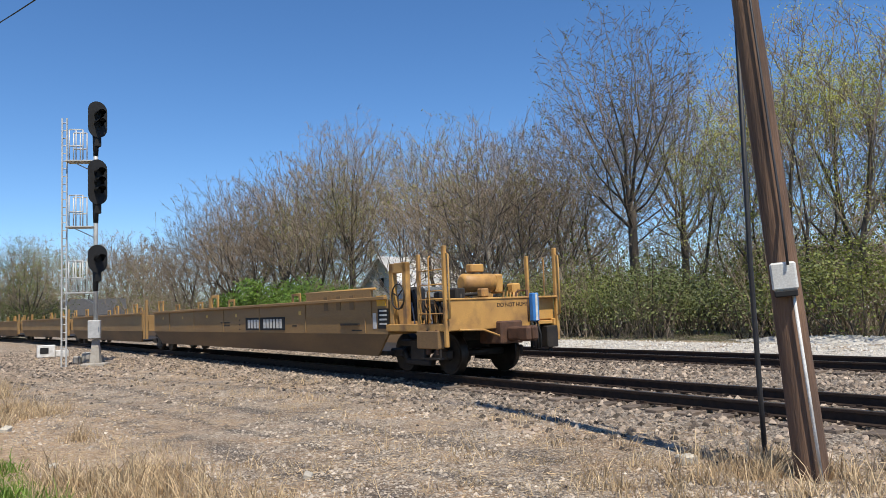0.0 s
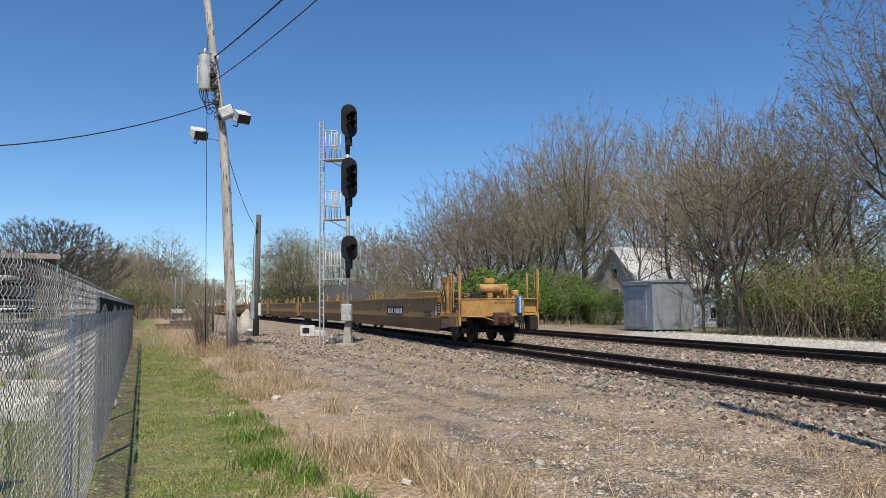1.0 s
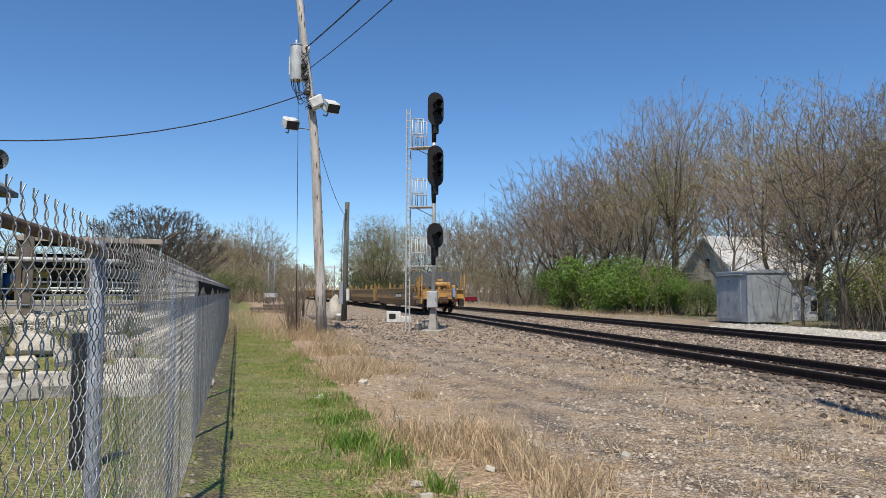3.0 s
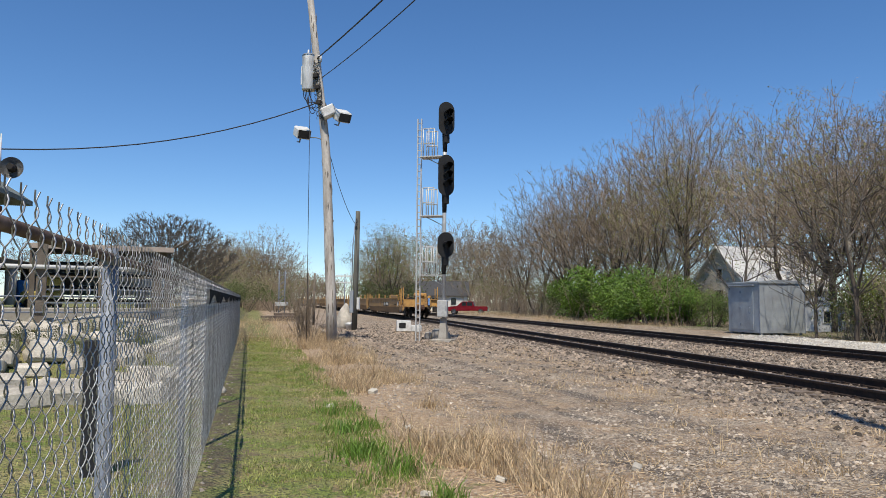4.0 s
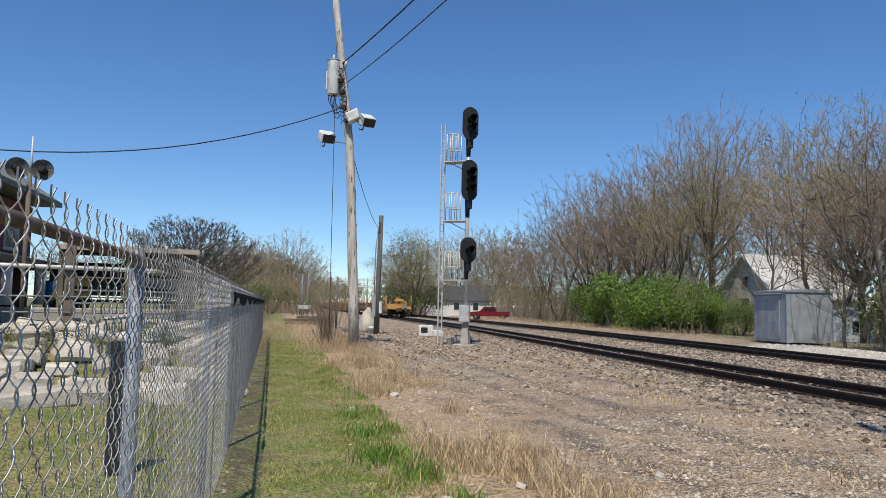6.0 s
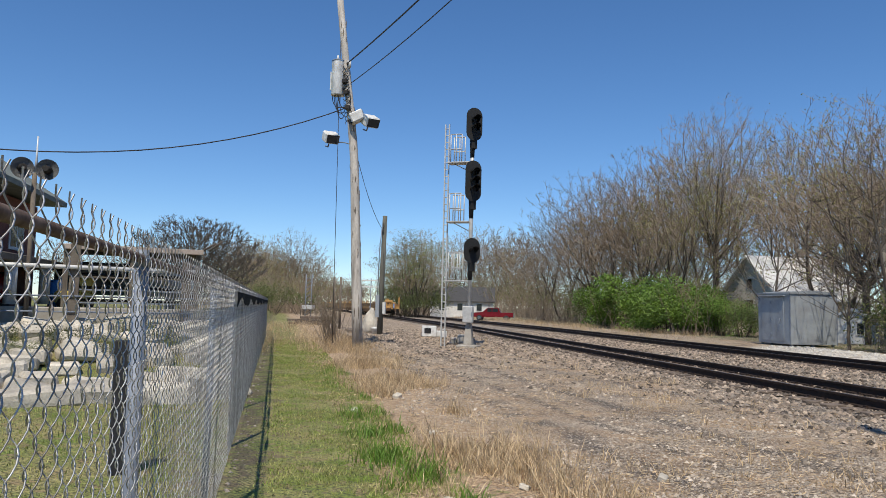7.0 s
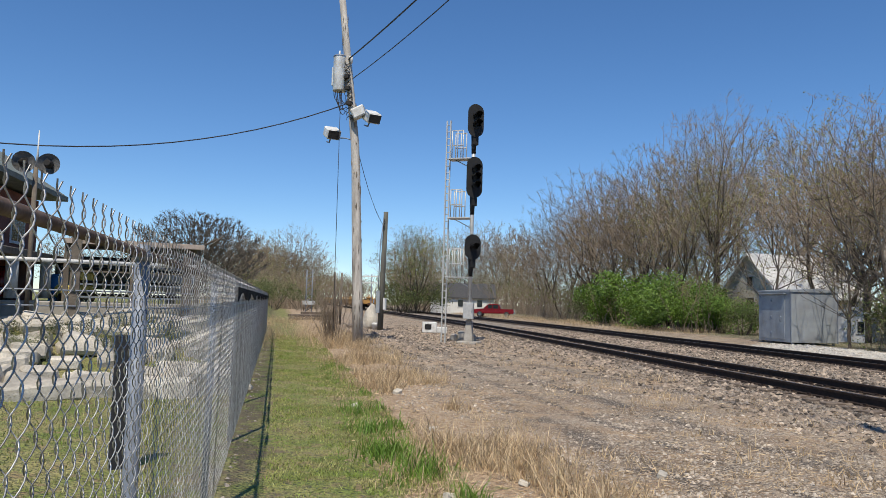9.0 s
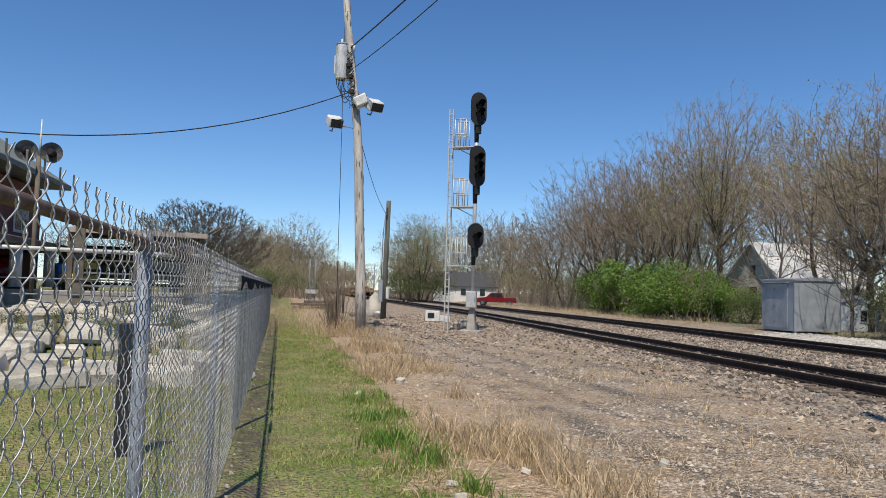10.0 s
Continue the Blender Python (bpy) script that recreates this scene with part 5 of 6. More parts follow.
    scatter(small, [(*polar(2.6, 42.5), 0.15, 40, 1.0), (*polar(-4.6, 36.0), 0.15, 200, 1.15), (*polar(-2.1, 37.6), 0.15, 100, 0.8)], "small trees by the shelter")


def bush(name, label, seed, w, h, leaf, n, size):
    rnd = random.Random(seed)
    t = thing(name, label, "bush", pose(0, 0, -500))
    vs, fs = [], []
    lobes = [(rnd.uniform(-w * 0.55, w * 0.55), rnd.uniform(-w * 0.4, w * 0.4), rnd.uniform(0.2, 0.72) * h, rnd.uniform(0.16, 0.36) * w) for _ in range(13)]
    for _ in range(n):
        x, y, z, r = rnd.choice(lobes)
        d = Vector((rnd.gauss(0, 1), rnd.gauss(0, 1), rnd.gauss(0, 1))).normalized() * r * (rnd.random() ** 0.35) * rnd.uniform(0.85, 1.12)
        c = Vector((x, y, z)) + Vector((d.x, d.y, d.z * 0.75))
        if c.z < 0.02:
            c.z = rnd.uniform(0.02, 0.5)
        a = Vector((rnd.uniform(-1, 1), rnd.uniform(-1, 1), rnd.uniform(-0.6, 1))).normalized() * size * rnd.uniform(0.5, 1.3)
        b = a.orthogonal() * rnd.uniform(0.4, 0.7)
        k = len(vs)
        vs += [tuple(c - a), tuple(c + b), tuple(c + a), tuple(c - b)]
        fs.append((k, k + 1, k + 2, k + 3))
    part("crown", raw("crown", vs, fs, leaf), None, t)
    bm = B()
    for i in range(9):
        x, y, z, r = lobes[i]
        tube(bm, [(x * 0.25, y * 0.25, -0.05), (x * 0.6, y * 0.6, z * 0.6), (x, y, z + r * 0.6)], [0.04, 0.025, 0.01], 5)
    part("branchwork", bm, BARK, t)
    return t


def brush(name, label, seed, w, h, n, leaf=None, nleaf=0):
    """A thicket of bare upright stems."""
    rnd = random.Random(seed)
    t = thing(name, label, "shrub", pose(0, 0, -500))
    bm = B()
    tips = []
    for i in range(n):
        x, y = rnd.uniform(-w, w) * 0.4, rnd.uniform(-w, w) * 0.3
        d = Vector((rnd.gauss(0, 0.28), rnd.gauss(0, 0.28), 1)).normalized()
        hh = h * rnd.uniform(0.5, 1.05)
        p0, p1, p2 = Vector((x, y, -0.05)), Vector((x, y, 0)) + d * hh * 0.5, Vector((x, y, 0)) + d * hh + Vector((rnd.gauss(0, 0.15), rnd.gauss(0, 0.15), 0)) * hh * 0.4
        tube(bm, [p0, p1, p2], [0.016, 0.011, 0.005], 3, False)
        tips.append(p2)
        for k in range(5):
            q = p1.lerp(p2, rnd.random())
            e = q + (d + Vector((rnd.gauss(0, 0.6), rnd.gauss(0, 0.6), 0.2))).normalized() * hh * rnd.uniform(0.12, 0.3)
            tube(bm, [q, e], [0.007, 0.004], 3, False)
            tips.append(e)
    part("branchwork", bm, TWIG, t)
    if leaf:
        part("crown", raw("crown", *leaves(tips, seed, nleaf, 0.05, 0.14), leaf), None, t)
    return t


def build_understorey():
    rnd = random.Random(9)
    G = bush("green_bush", "dense fresh green bush in new leaf", 3, 5.0, 4.0, GLEAF, 7500, 0.085)
    G2 = bush("dark_bush", "dull green bush at the edge of the wood", 4, 4.5, 3.6, DLEAF, 3000, 0.055)
    Y = bush("yellow_green_bush", "loose olive-green bush in new leaf", 6, 4.5, 3.4, OLEAF, 5000, 0.045)
    R = brush("brown_thicket", "thicket of bare brown stems", 8, 5.0, 3.6, 90, OLEAF, 1)

    def at(az, v, k):
        th = radians(RAIL_AZ - az)
        return (*polar(az, v / math.sin(th)), 0.12, rnd.uniform(0, 360), k)

    scatter(G, [at(7.4, 25.5, 0.7), at(8.6, 24.6, 0.95), at(9.6, 25.4, 1.2), at(10.9, 24.2, 0.8), at(12.2, 25.6, 1.3), at(13.2, 24.6, 0.8), at(14.0, 26.0, 1.05), at(5.9, 26.5, 0.75)], "green bushes by the line")
    scatter(G2, [at(a, rnd.uniform(24.5, 27.5), rnd.uniform(0.7, 1.1)) for a in (15.0, 14.2, 4.6, -6.5, -8, -9.5, -11, -13, -16, -19, -22.5, -27, 11.5, 8.2)] + [(*polar(a, 112), 0, rnd.uniform(0, 360), k) for a, k in ((28.0, 1.3), (28.6, 1.7), (29.3, 1.4), (30.0, 1.0), (37.2, 1.2), (39.5, 1.5), (41, 1.6))] + [(*polar(a, d), 0.35 + 0.06 * (d - 15), rnd.uniform(0, 360), k) for a, d, k in ((50.5, 17, 0.16), (53, 18.4, 0.2), (55.5, 17.2, 0.14), (47.5, 19, 0.18), (49, 20, 0.2), (57.5, 18, 0.2), (51.8, 20.3, 0.15), (46, 18, 0.13))], "dull bushes by the line")
    scatter(Y, [at(a, rnd.uniform(25, 32), rnd.uniform(0.45, 1.25)) for a in (-8, -10, -12, -14, -15.5, -18, -21, -25, -30, -36)], "yellow-green bushes by the line")
    scatter(R, [at(a, rnd.uniform(24.5, 31), rnd.uniform(0.5, 1.45)) for a in [-42 + 2.6 * i for i in range(22)] if not -5 < a < 4] + [at(a, rnd.uniform(31, 40), rnd.uniform(1.2, 1.7)) for a in [-7.5, -5.5, 0.6] + [6 + 1.6 * i for i in range(7)] + [-36, -31, -27, -23, -19, -15, -11]] + [at(a, 26, 1.2) for a in (15.5, 16.2, 17, 17.8, 18.4, 19.2)] + [(*polar(a, 125 + 6 * (i % 3)), 0, rnd.uniform(0, 360), 1.9) for i, a in enumerate((19.5, 20.0, 20.5, 21.5, 23.2, 24.3, 28.3, 29.2, 36.6, 37.4, 38.2, 39, 39.8, 40.6, 41.5, 43, 45))] + [(*polar(a, 185 + 14 * (i % 3)), 0, rnd.uniform(0, 360), 3.0) for i, a in enumerate((20.0, 21.3, 22.6, 23.9, 25.2, 26.5, 27.8, 28.9, 36.8, 38, 39.3, 40.6, 42))] + [(*polar(a, 400), 0, rnd.uniform(0, 360), 4.2) for a in (32.6, 33.4, 34.2, 35.0, 35.8)], "thickets by the line")
    S = brush("leafless_shrub", "small bare shrub in the dry grass", 12, 0.9, 2.5, 60)
    scatter(S, [(*polar(34.9, 31.5), 0, 20, 1.0)], "leafless shrubs")


build_woods()
build_understorey()


# ---- yard behind the fence ----
def rock(bm, c, sx, sy, sz, rz, seed):
    rnd = random.Random(seed)
    vs = box(bm, -sx, sx, -sy, sy, -sz, sz, min(sx, sy, sz) * 0.35)
    m = pose(*c, rnd.uniform(-20, 20), rnd.uniform(-16, 16), rz)
    for p in vs:
        p.co += Vector((noise.noise(p.co * 2.1 + Vector((seed, 0, 0))), noise.noise(p.co * 2.3 + Vector((0, seed, 0))), noise.noise(p.co * 2.7 + Vector((0, 0, seed))))) * 0.22 * min(sx, sz * 2)
        p.co = m @ p.co


def build_bank():
    rnd = random.Random(21)
    t = thing("rubble_bank", "bank of pale broken limestone slabs and rubble", "stone bank", Matrix())
    i = 0
    for row in range(12):
        e = 13.5 + row * 0.76
        side = -9.0
        while side < 4.5:
            w = rnd.uniform(0.16, 0.55)
            side += w
            # across the bank's foot: e runs away at 52 degrees, side to the right
            r = radians(52)
            ee = e + rnd.uniform(-0.3, 0.3)
            x, y = -math.sin(r) * ee + math.cos(r) * side, math.cos(r) * ee + math.sin(r) * side
            wf = x * math.cos(radians(FENCE_AZ)) + y * math.sin(radians(FENCE_AZ))
            side += w + rnd.uniform(0.0, 0.35)
            if wf > -0.75 or (2 < row < 9 and rnd.random() < 0.2):
                continue
            big = 1.35 if row in (0, 1) else 0.95
            bm = B()
            rock(bm, (x, y, ground_z(x, y) + rnd.uniform(0.02, 0.16)), w * big, rnd.uniform(0.2, 0.42), rnd.uniform(0.09, 0.22) * big, 52 + rnd.uniform(-14, 14), i)
            part("slab", bm, STONE, t)
            i += 1


def build_yard():
    r = radians(52)

    def eb(e, s):
        return (-math.sin(r) * e + math.cos(r) * s, math.cos(r) * e + math.sin(r) * s)

    t = thing("retaining_wall", "low pale concrete retaining wall above the bank", "wall", pose(*eb(22.6, 0), 0.7, 0, 0, 52), kind="structure")
    bm = B()
    box(bm, -12, 4.0, 0, 0.35, 0, 0.75, 0.03)
    part("wall_body", bm, CONCRETE, t)
    # white pipe on timber posts
    t = thing("pipe_rail", "long white pipe carried on grey timber posts", "pipe", pose(*eb(21.2, 0), 0.8, 0, 0, 52))
    bm = B()
    tube(bm, [(-6, 0, 1.72), (2.6, 0, 1.68)], 0.055, 10)
    part("pipe", bm, WHITEP, t, "white painted pipe")
    for x in (-5.4, -0.35, 2.4):
        bm = B()
        box(bm, x - 0.12, x + 0.12, 0.07, 0.3, -0.1, 2.35 if x < 0 else 1.95, 0.015)
        part("timber_post", bm, OLDWOOD, t)
    for z in (0.55, 0.95):
        bm = B()
        tube(bm, [(-6, 0.05, z), (2.6, 0.05, z)], 0.022, 6)
        part("lower_rail", bm, GALV, t)
    # storage tank
    t = thing("storage_tank", "pale blue-grey horizontal storage tank on saddles", "tank", pose(*eb(29, 1.2), 1.4, 0, 0, 52))
    bm = B()
    tube(bm, [(-2.3, 0, 0.95), (-2.1, 0, 0.95), (2.1, 0, 0.95), (2.3, 0, 0.95)], [0.35, 0.52, 0.52, 0.35], 24)
    part("shell", bm, mat("pale_blue_tank_paint", rgb(0.45, 0.52, 0.60), rgb(0.38, 0.44, 0.52), 2, 0.5, 0, 50, 0.05), t)
    for x in (-1.5, 1.5):
        bm = B()
        box(bm, x - 0.15, x + 0.15, -0.4, 0.4, -0.1, 0.6, 0.02)
        part("saddle", bm, CONCRETE, t)
    # barrel, yellow machine, red truck tail
    t = thing("plastic_barrel", "bright blue plastic barrel standing on the yard", "barrel", pose(*polar(53.9, 26.5), 1.38))
    bm = B()
    tube(bm, [(0, 0, 0), (0, 0, 0.06), (0, 0, 0.3), (0, 0, 0.34), (0, 0, 0.8), (0, 0, 0.88)], [0.26, 0.28, 0.3, 0.29, 0.28, 0.24], 18)
    part("drum", bm, BLUEP, t)
    bm = B()
    tube(bm, [(0.1, 0, 0.88), (0.1, 0, 0.92)], 0.05, 10)
    part("bung", bm, BLACK, t)
    yel = mat("faded_yellow_paint", rgb(0.66, 0.52, 0.14), rgb(0.58, 0.44, 0.1), 3, 0.55, 0, 50, 0.05, rgb(0.3, 0.22, 0.1), 2, 0.4)
    t = thing("yellow_machine", "small faded yellow yard machine", "machine", pose(*polar(52.6, 26.5), 1.38, 0, 0, 52))
    for nm, a in (("body", (-0.7, 0.45, -0.5, 0.5, 0.15, 0.55)), ("hood", (-0.05, 0.42, -0.4, 0.4, 0.55, 1.0))):
        bm = B()
        box(bm, *a, 0.07)
        part(nm, bm, yel, t)
    for x in (-0.45, 0.3):
        bm = B()
        tube(bm, [(x, -0.56, 0.16), (x, -0.5, 0.16)], 0.16, 14)
        part("wheel", bm, RUBBER, t)
    t = thing("red_tank", "dark red round tank beside white columns", "tank", pose(*polar(57.6, 25.5), 1.38, 0, 0, 52))
    bm = B()
    tube(bm, [(-0.5, 0, 0.55), (-0.4, 0, 0.55), (0.4, 0, 0.55), (0.5, 0, 0.55)], [0.3, 0.5, 0.5, 0.3], 18)
    part("drum", bm, REDP, t)
    bm = B()
    box(bm, -0.35, 0.35, -0.3, 0.3, 0, 0.15, 0.02)
    part("cradle", bm, GRIME, t)
    # open shed with racks
    t = thing("open_shed", "open timber shed with a flat roof over pipe racks", "shed", pose(*polar(49.7, 26.0), 1.0, 0, 0, 50))
    bm = B()
    box(bm, -1.8, 2.3, -0.7, 3.0, 2.24, 2.32, 0.02)
    part("roof", bm, OLDWOOD, t)
    bm = B()
    box(bm, -1.8, 2.3, -0.76, -0.7, 2.2, 2.36, 0.01)
    part("fascia", bm, mat("sun_bleached_board", rgb(0.50, 0.42, 0.36), rgb(0.38, 0.31, 0.26), 4, 0.9, 0, 40, 0.4), t, "pale weathered fascia board")
    for x in (-1.7, 0.2, 2.15):
        for y in (-0.5, 2.8):
            bm = B()
            box(bm, x - 0.08, x + 0.08, y - 0.08, y + 0.08, -0.4, 2.24, 0.012)
            part("post", bm, OLDWOOD, t)
    for z in (0.55, 0.95, 1.35, 1.7):
        bm = B()
        box(bm, -1.7, 2.2, -0.45, -0.37, z, z + 0.05)
        part("rack_rail", bm, GALV if z < 1 else OLDWOOD, t)
        for k in range(6):
            bm = B()
            tube(bm, [(-1.6 + 0.2 * (k % 2), -0.2 + 0.35 * k, z + 0.1), (2.0 + 0.15 * (k % 3), -0.2 + 0.35 * k, z + 0.1)], 0.045, 6)
            part("stored_pipe", bm, (GRIME, RUST, GALV)[k % 3], t)
    for x, d in ((2.3, 0.5), (2.5, 0.7)):
        bm = B()
        tube(bm, [(x, -0.6, 2.35), (x + 0.35, -0.9, 2.35 + d * 0.45)], 0.035, 6)
        part("bracket_arm", bm, OLDWOOD, t)
    # dark plank standing by the fence
    t = thing("dark_board", "dark weathered board standing upright in the grass", "board", pose(*fw(7.85, -1.42), 0, 0, 0, 50))
    bm = B()
    box(bm, -0.11, 0.11, -0.03, 0.03, -0.05, 1.30, 0.01)
    part("plank", bm, DULLBLACK, t)
    # communications mast
    t = thing("dish_mast", "steel mast with two grey dish antennas and a white whip", "antenna mast", pose(*polar(55.75, 22.5), 0.72, 0, 0, 52))
    bm = B()
    tube(bm, [(0, 0, -0.3), (0, 0, 4.3)], 0.06, 10)
    part("mast", bm, OLDWOOD, t)
    for x, ry in ((-0.27, 12), (0.27, -8)):
        bm = B()
        rings = []
        for k in range(6):
            rr = 0.285 * k / 5
            rings.append([bm.verts.new((rr * math.cos(a), 0.12 - 0.12 * (rr / 0.285) ** 2, rr * math.sin(a))) for a in [j * math.pi / 12 for j in range(24)]] if k else [bm.verts.new((0, 0.12, 0))])
        for j in range(24):
            bm.faces.new((rings[0][0], rings[1][j], rings[1][(j + 1) % 24]))
        for a, b in zip(rings[1:], rings[2:]):
            for j in range(24):
                bm.faces.new((a[j], b[j], b[(j + 1) % 24], a[(j + 1) % 24]))
        bmesh.ops.solidify(bm, geom=bm.faces[:], thickness=0.015)
        dish = part("dish", bm, mat("grey_dish", rgb(0.30, 0.30, 0.30), rgb(0.22, 0.22, 0.22), 3, 0.6, 0.2, 50, 0.05), t, "round grey dish antenna")
        dish.matrix_basis = pose(x * 1.08, -0.1, 4.40, 0, 0, ry)
        bm = B()
        tube(bm, [(0, 0.1, 0), (0, -0.25, 0.0)], [0.12, 0.08], 8)
        part("feed_horn", bm, GRIME, dish)
    bm = B()
    tube(bm, [(0.02, 0, 4.3), (0.02, 0, 4.75), (0.02, 0, 5.3)], [0.05, 0.022, 0.016], 8)
    part("whip_antenna", bm, WHITEP, t, "white whip antenna")


def build_brick_building():
    t = thing("brick_building", "two-storey brick building with a green-grey hip roof", "building", pose(*fw(0, -8.3), 1.2, 0, 0, FENCE_AZ))
    y0, y1, w, h = 12.0, 28.3, 9.0, 3.65
    bm = B()
    box(bm, -w, 0, y0, y1, -0.4, h)
    part("wall", bm, BRICK, t, "red brick wall")
    bm = B()
    o = 0.75
    q = [(-w - o, y0 - o), (o, y0 - o), (o, y1 + o), (-w - o, y1 + o)]
    low = [bm.verts.new((a, b, h + 0.28)) for a, b in q]
    bot = [bm.verts.new((a, b, h + 0.12)) for a, b in q]
    top = [bm.verts.new((-w / 2, y0 + 4.4, h + 4.0)), bm.verts.new((-w / 2, y1 - 4.4, h + 4.0))]
    bm.faces.new((low[0], low[1], top[0]))
    bm.faces.new((low[1], low[2], top[1], top[0]))
    bm.faces.new((low[2], low[3], top[1]))
    bm.faces.new((low[3], low[0], top[0], top[1]))
    bm.faces.new(bot[::-1])
    for i in range(4):
        bm.faces.new((low[i], bot[i], bot[(i + 1) % 4], low[(i + 1) % 4]))
    part("roof", bm, GREENROOF, t, "green-grey hip roof with wide eaves")
    for y in (14.5, 17.5, 20.5, 23.5, 26.3):
        bm = B()
        box(bm, -0.02, 0.04, y - 0.65, y + 0.65, 2.0, 3.35, 0.01)
        win = part("window", bm, WHITEP, t, "dark window in a pale frame")
        for dy in (-0.31, 0.31):
            bm = B()
            box(bm, 0.041, 0.05, y + dy - 0.26, y + dy + 0.26, 2.1, 3.25)
            part("pane", bm, GLASS, win)
    # white porch columns along the yard side
    bm = B()
    box(bm, 0.0, 1.5, y0, y1, 1.45, 1.65, 0.02)
    part("porch_roof", bm, OLDWOOD, t)
    for y in (13, 16, 19, 22, 25, 28):
        bm = B()
        tube(bm, [(1.3, y, 0.3), (1.3, y, 1.45)], 0.16, 14)
        part("column", bm, WHITEP, t, "round white porch column")


build_bank()
build_yard()
build_brick_building()


# ---- far buildings and vehicles ----
def gable_house(name, label, m, w, l, wall, ridge, wall_mat, roof_mat, o=0.4):
    """Ridge along local y."""
    t = thing(name, label, "house", m)
    bm = B()
    prism(bm, [(-w / 2, -0.3), (w / 2, -0.3), (w / 2, wall), (0, ridge - 0.08), (-w / 2, wall)], 0, l)
    part("wall", bm, wall_mat, t)
    k = (ridge - wall) / (w / 2)
    for side in (-1, 1):
        bm = B()
        xe = side * (w / 2 + o)
        ze = wall - k * o
        prism(bm, [(0, ridge), (xe, ze), (xe, ze + 0.14), (0, ridge + 0.14)], -o, l + o)
        part("roof_slope", bm, roof_mat, t)
    return t


def house_window(t, x, y, z, w, h, face):
    bm = B()
    if face == "y":
        box(bm, x - w / 2, x + w / 2, y - 0.05, y + 0.02, z, z + h, 0.01)
    else:
        box(bm, x - 0.02 if x < 0 else x - 0.05, x + 0.05 if x > 0 else x + 0.02, y - w / 2, y + w / 2, z, z + h, 0.01)
    win = part("window", bm, WHITEP, t)
    bm = B()
    if face == "y":
        box(bm, x - w / 2 + 0.08, x + w / 2 - 0.08, y - 0.06, y - 0.05, z + 0.08, z + h - 0.08)
    else:
        s = 1 if x > 0 else -1
        box(bm, min(x + s * 0.05, x + s * 0.06), max(x + s * 0.05, x + s * 0.06), y - w / 2 + 0.08, y + w / 2 - 0.08, z + 0.08, z + h - 0.08)
    part("pane", bm, GLASS, win)


def build_far_buildings():
    cream = mat("cream_siding", rgb(0.76, 0.70, 0.60), rgb(0.68, 0.62, 0.52), 2, 0.8, 0, 40, 0.05)
    metal = mat("white_metal_roof", rgb(0.80, 0.80, 0.79), rgb(0.72, 0.72, 0.71), 2, 0.5, 0.0, 40, 0.03)
    h = gable_house("gable_house", "cream house with a steep white metal roof", pose(*polar(4.05, 60), 0.2, 0, 0, -46), 6.0, 7.8, 2.9, 5.75, cream, metal)
    house_window(h, 0, 0, 1.2, 1.0, 1.4, "y")
    house_window(h, 0, 0, 3.3, 0.7, 0.9, "y")
    house_window(h, 3.0, 3, 1.2, 1.1, 1.3, "x")
    s = gable_house("garden_shed", "small white shed with a dark window", pose(*polar(-2.3, 47), 0.3, 0, 0, -20), 1.7, 1.8, 1.35, 1.7, SIDING, SIDING, 0.1)
    house_window(s, 0.45, 0, 0.35, 0.5, 0.75, "y")
    h = gable_house("white_house", "long white house with a dark shingle roof", pose(*polar(27.4, 128), 0.2, 0, 0, -65), 8.0, 10.5, 2.6, 4.9, SIDING, SHINGLE)
    for y in (2, 5, 8.2):
        house_window(h, 4.0, y, 0.9, 1.0, 1.3, "x")
    h = gable_house("brown_house", "low brown house among the trees", pose(*polar(-24, 62), 0.2, 0, 0, -80), 8, 10, 3.0, 5.2, OLDWOOD, SHINGLE)
    house_window(h, 4, 4, 1, 1.2, 1.2, "x")
    h = gable_house("far_house", "pale house far beyond the trees", pose(*polar(-29, 85), 0.2, 0, 0, -75), 8, 12, 3.0, 5.4, cream, SHINGLE)
    house_window(h, 4, 4, 1, 1.2, 1.2, "x")


def wheel(parent, x, y, r, w=0.22):
    bm = B()
    tube(bm, [(x, y - w / 2, r), (x, y - w / 2 + 0.03, r), (x, y + w / 2 - 0.03, r), (x, y + w / 2, r)], [r * 0.9, r, r, r * 0.9], 18)
    tyre = part("wheel", bm, RUBBER, parent)
    bm = B()
    tube(bm, [(x, y - w / 2 - 0.012, r), (x, y + w / 2 + 0.012, r)], r * 0.58, 14)
    part("rim", bm, CHROME, tyre)


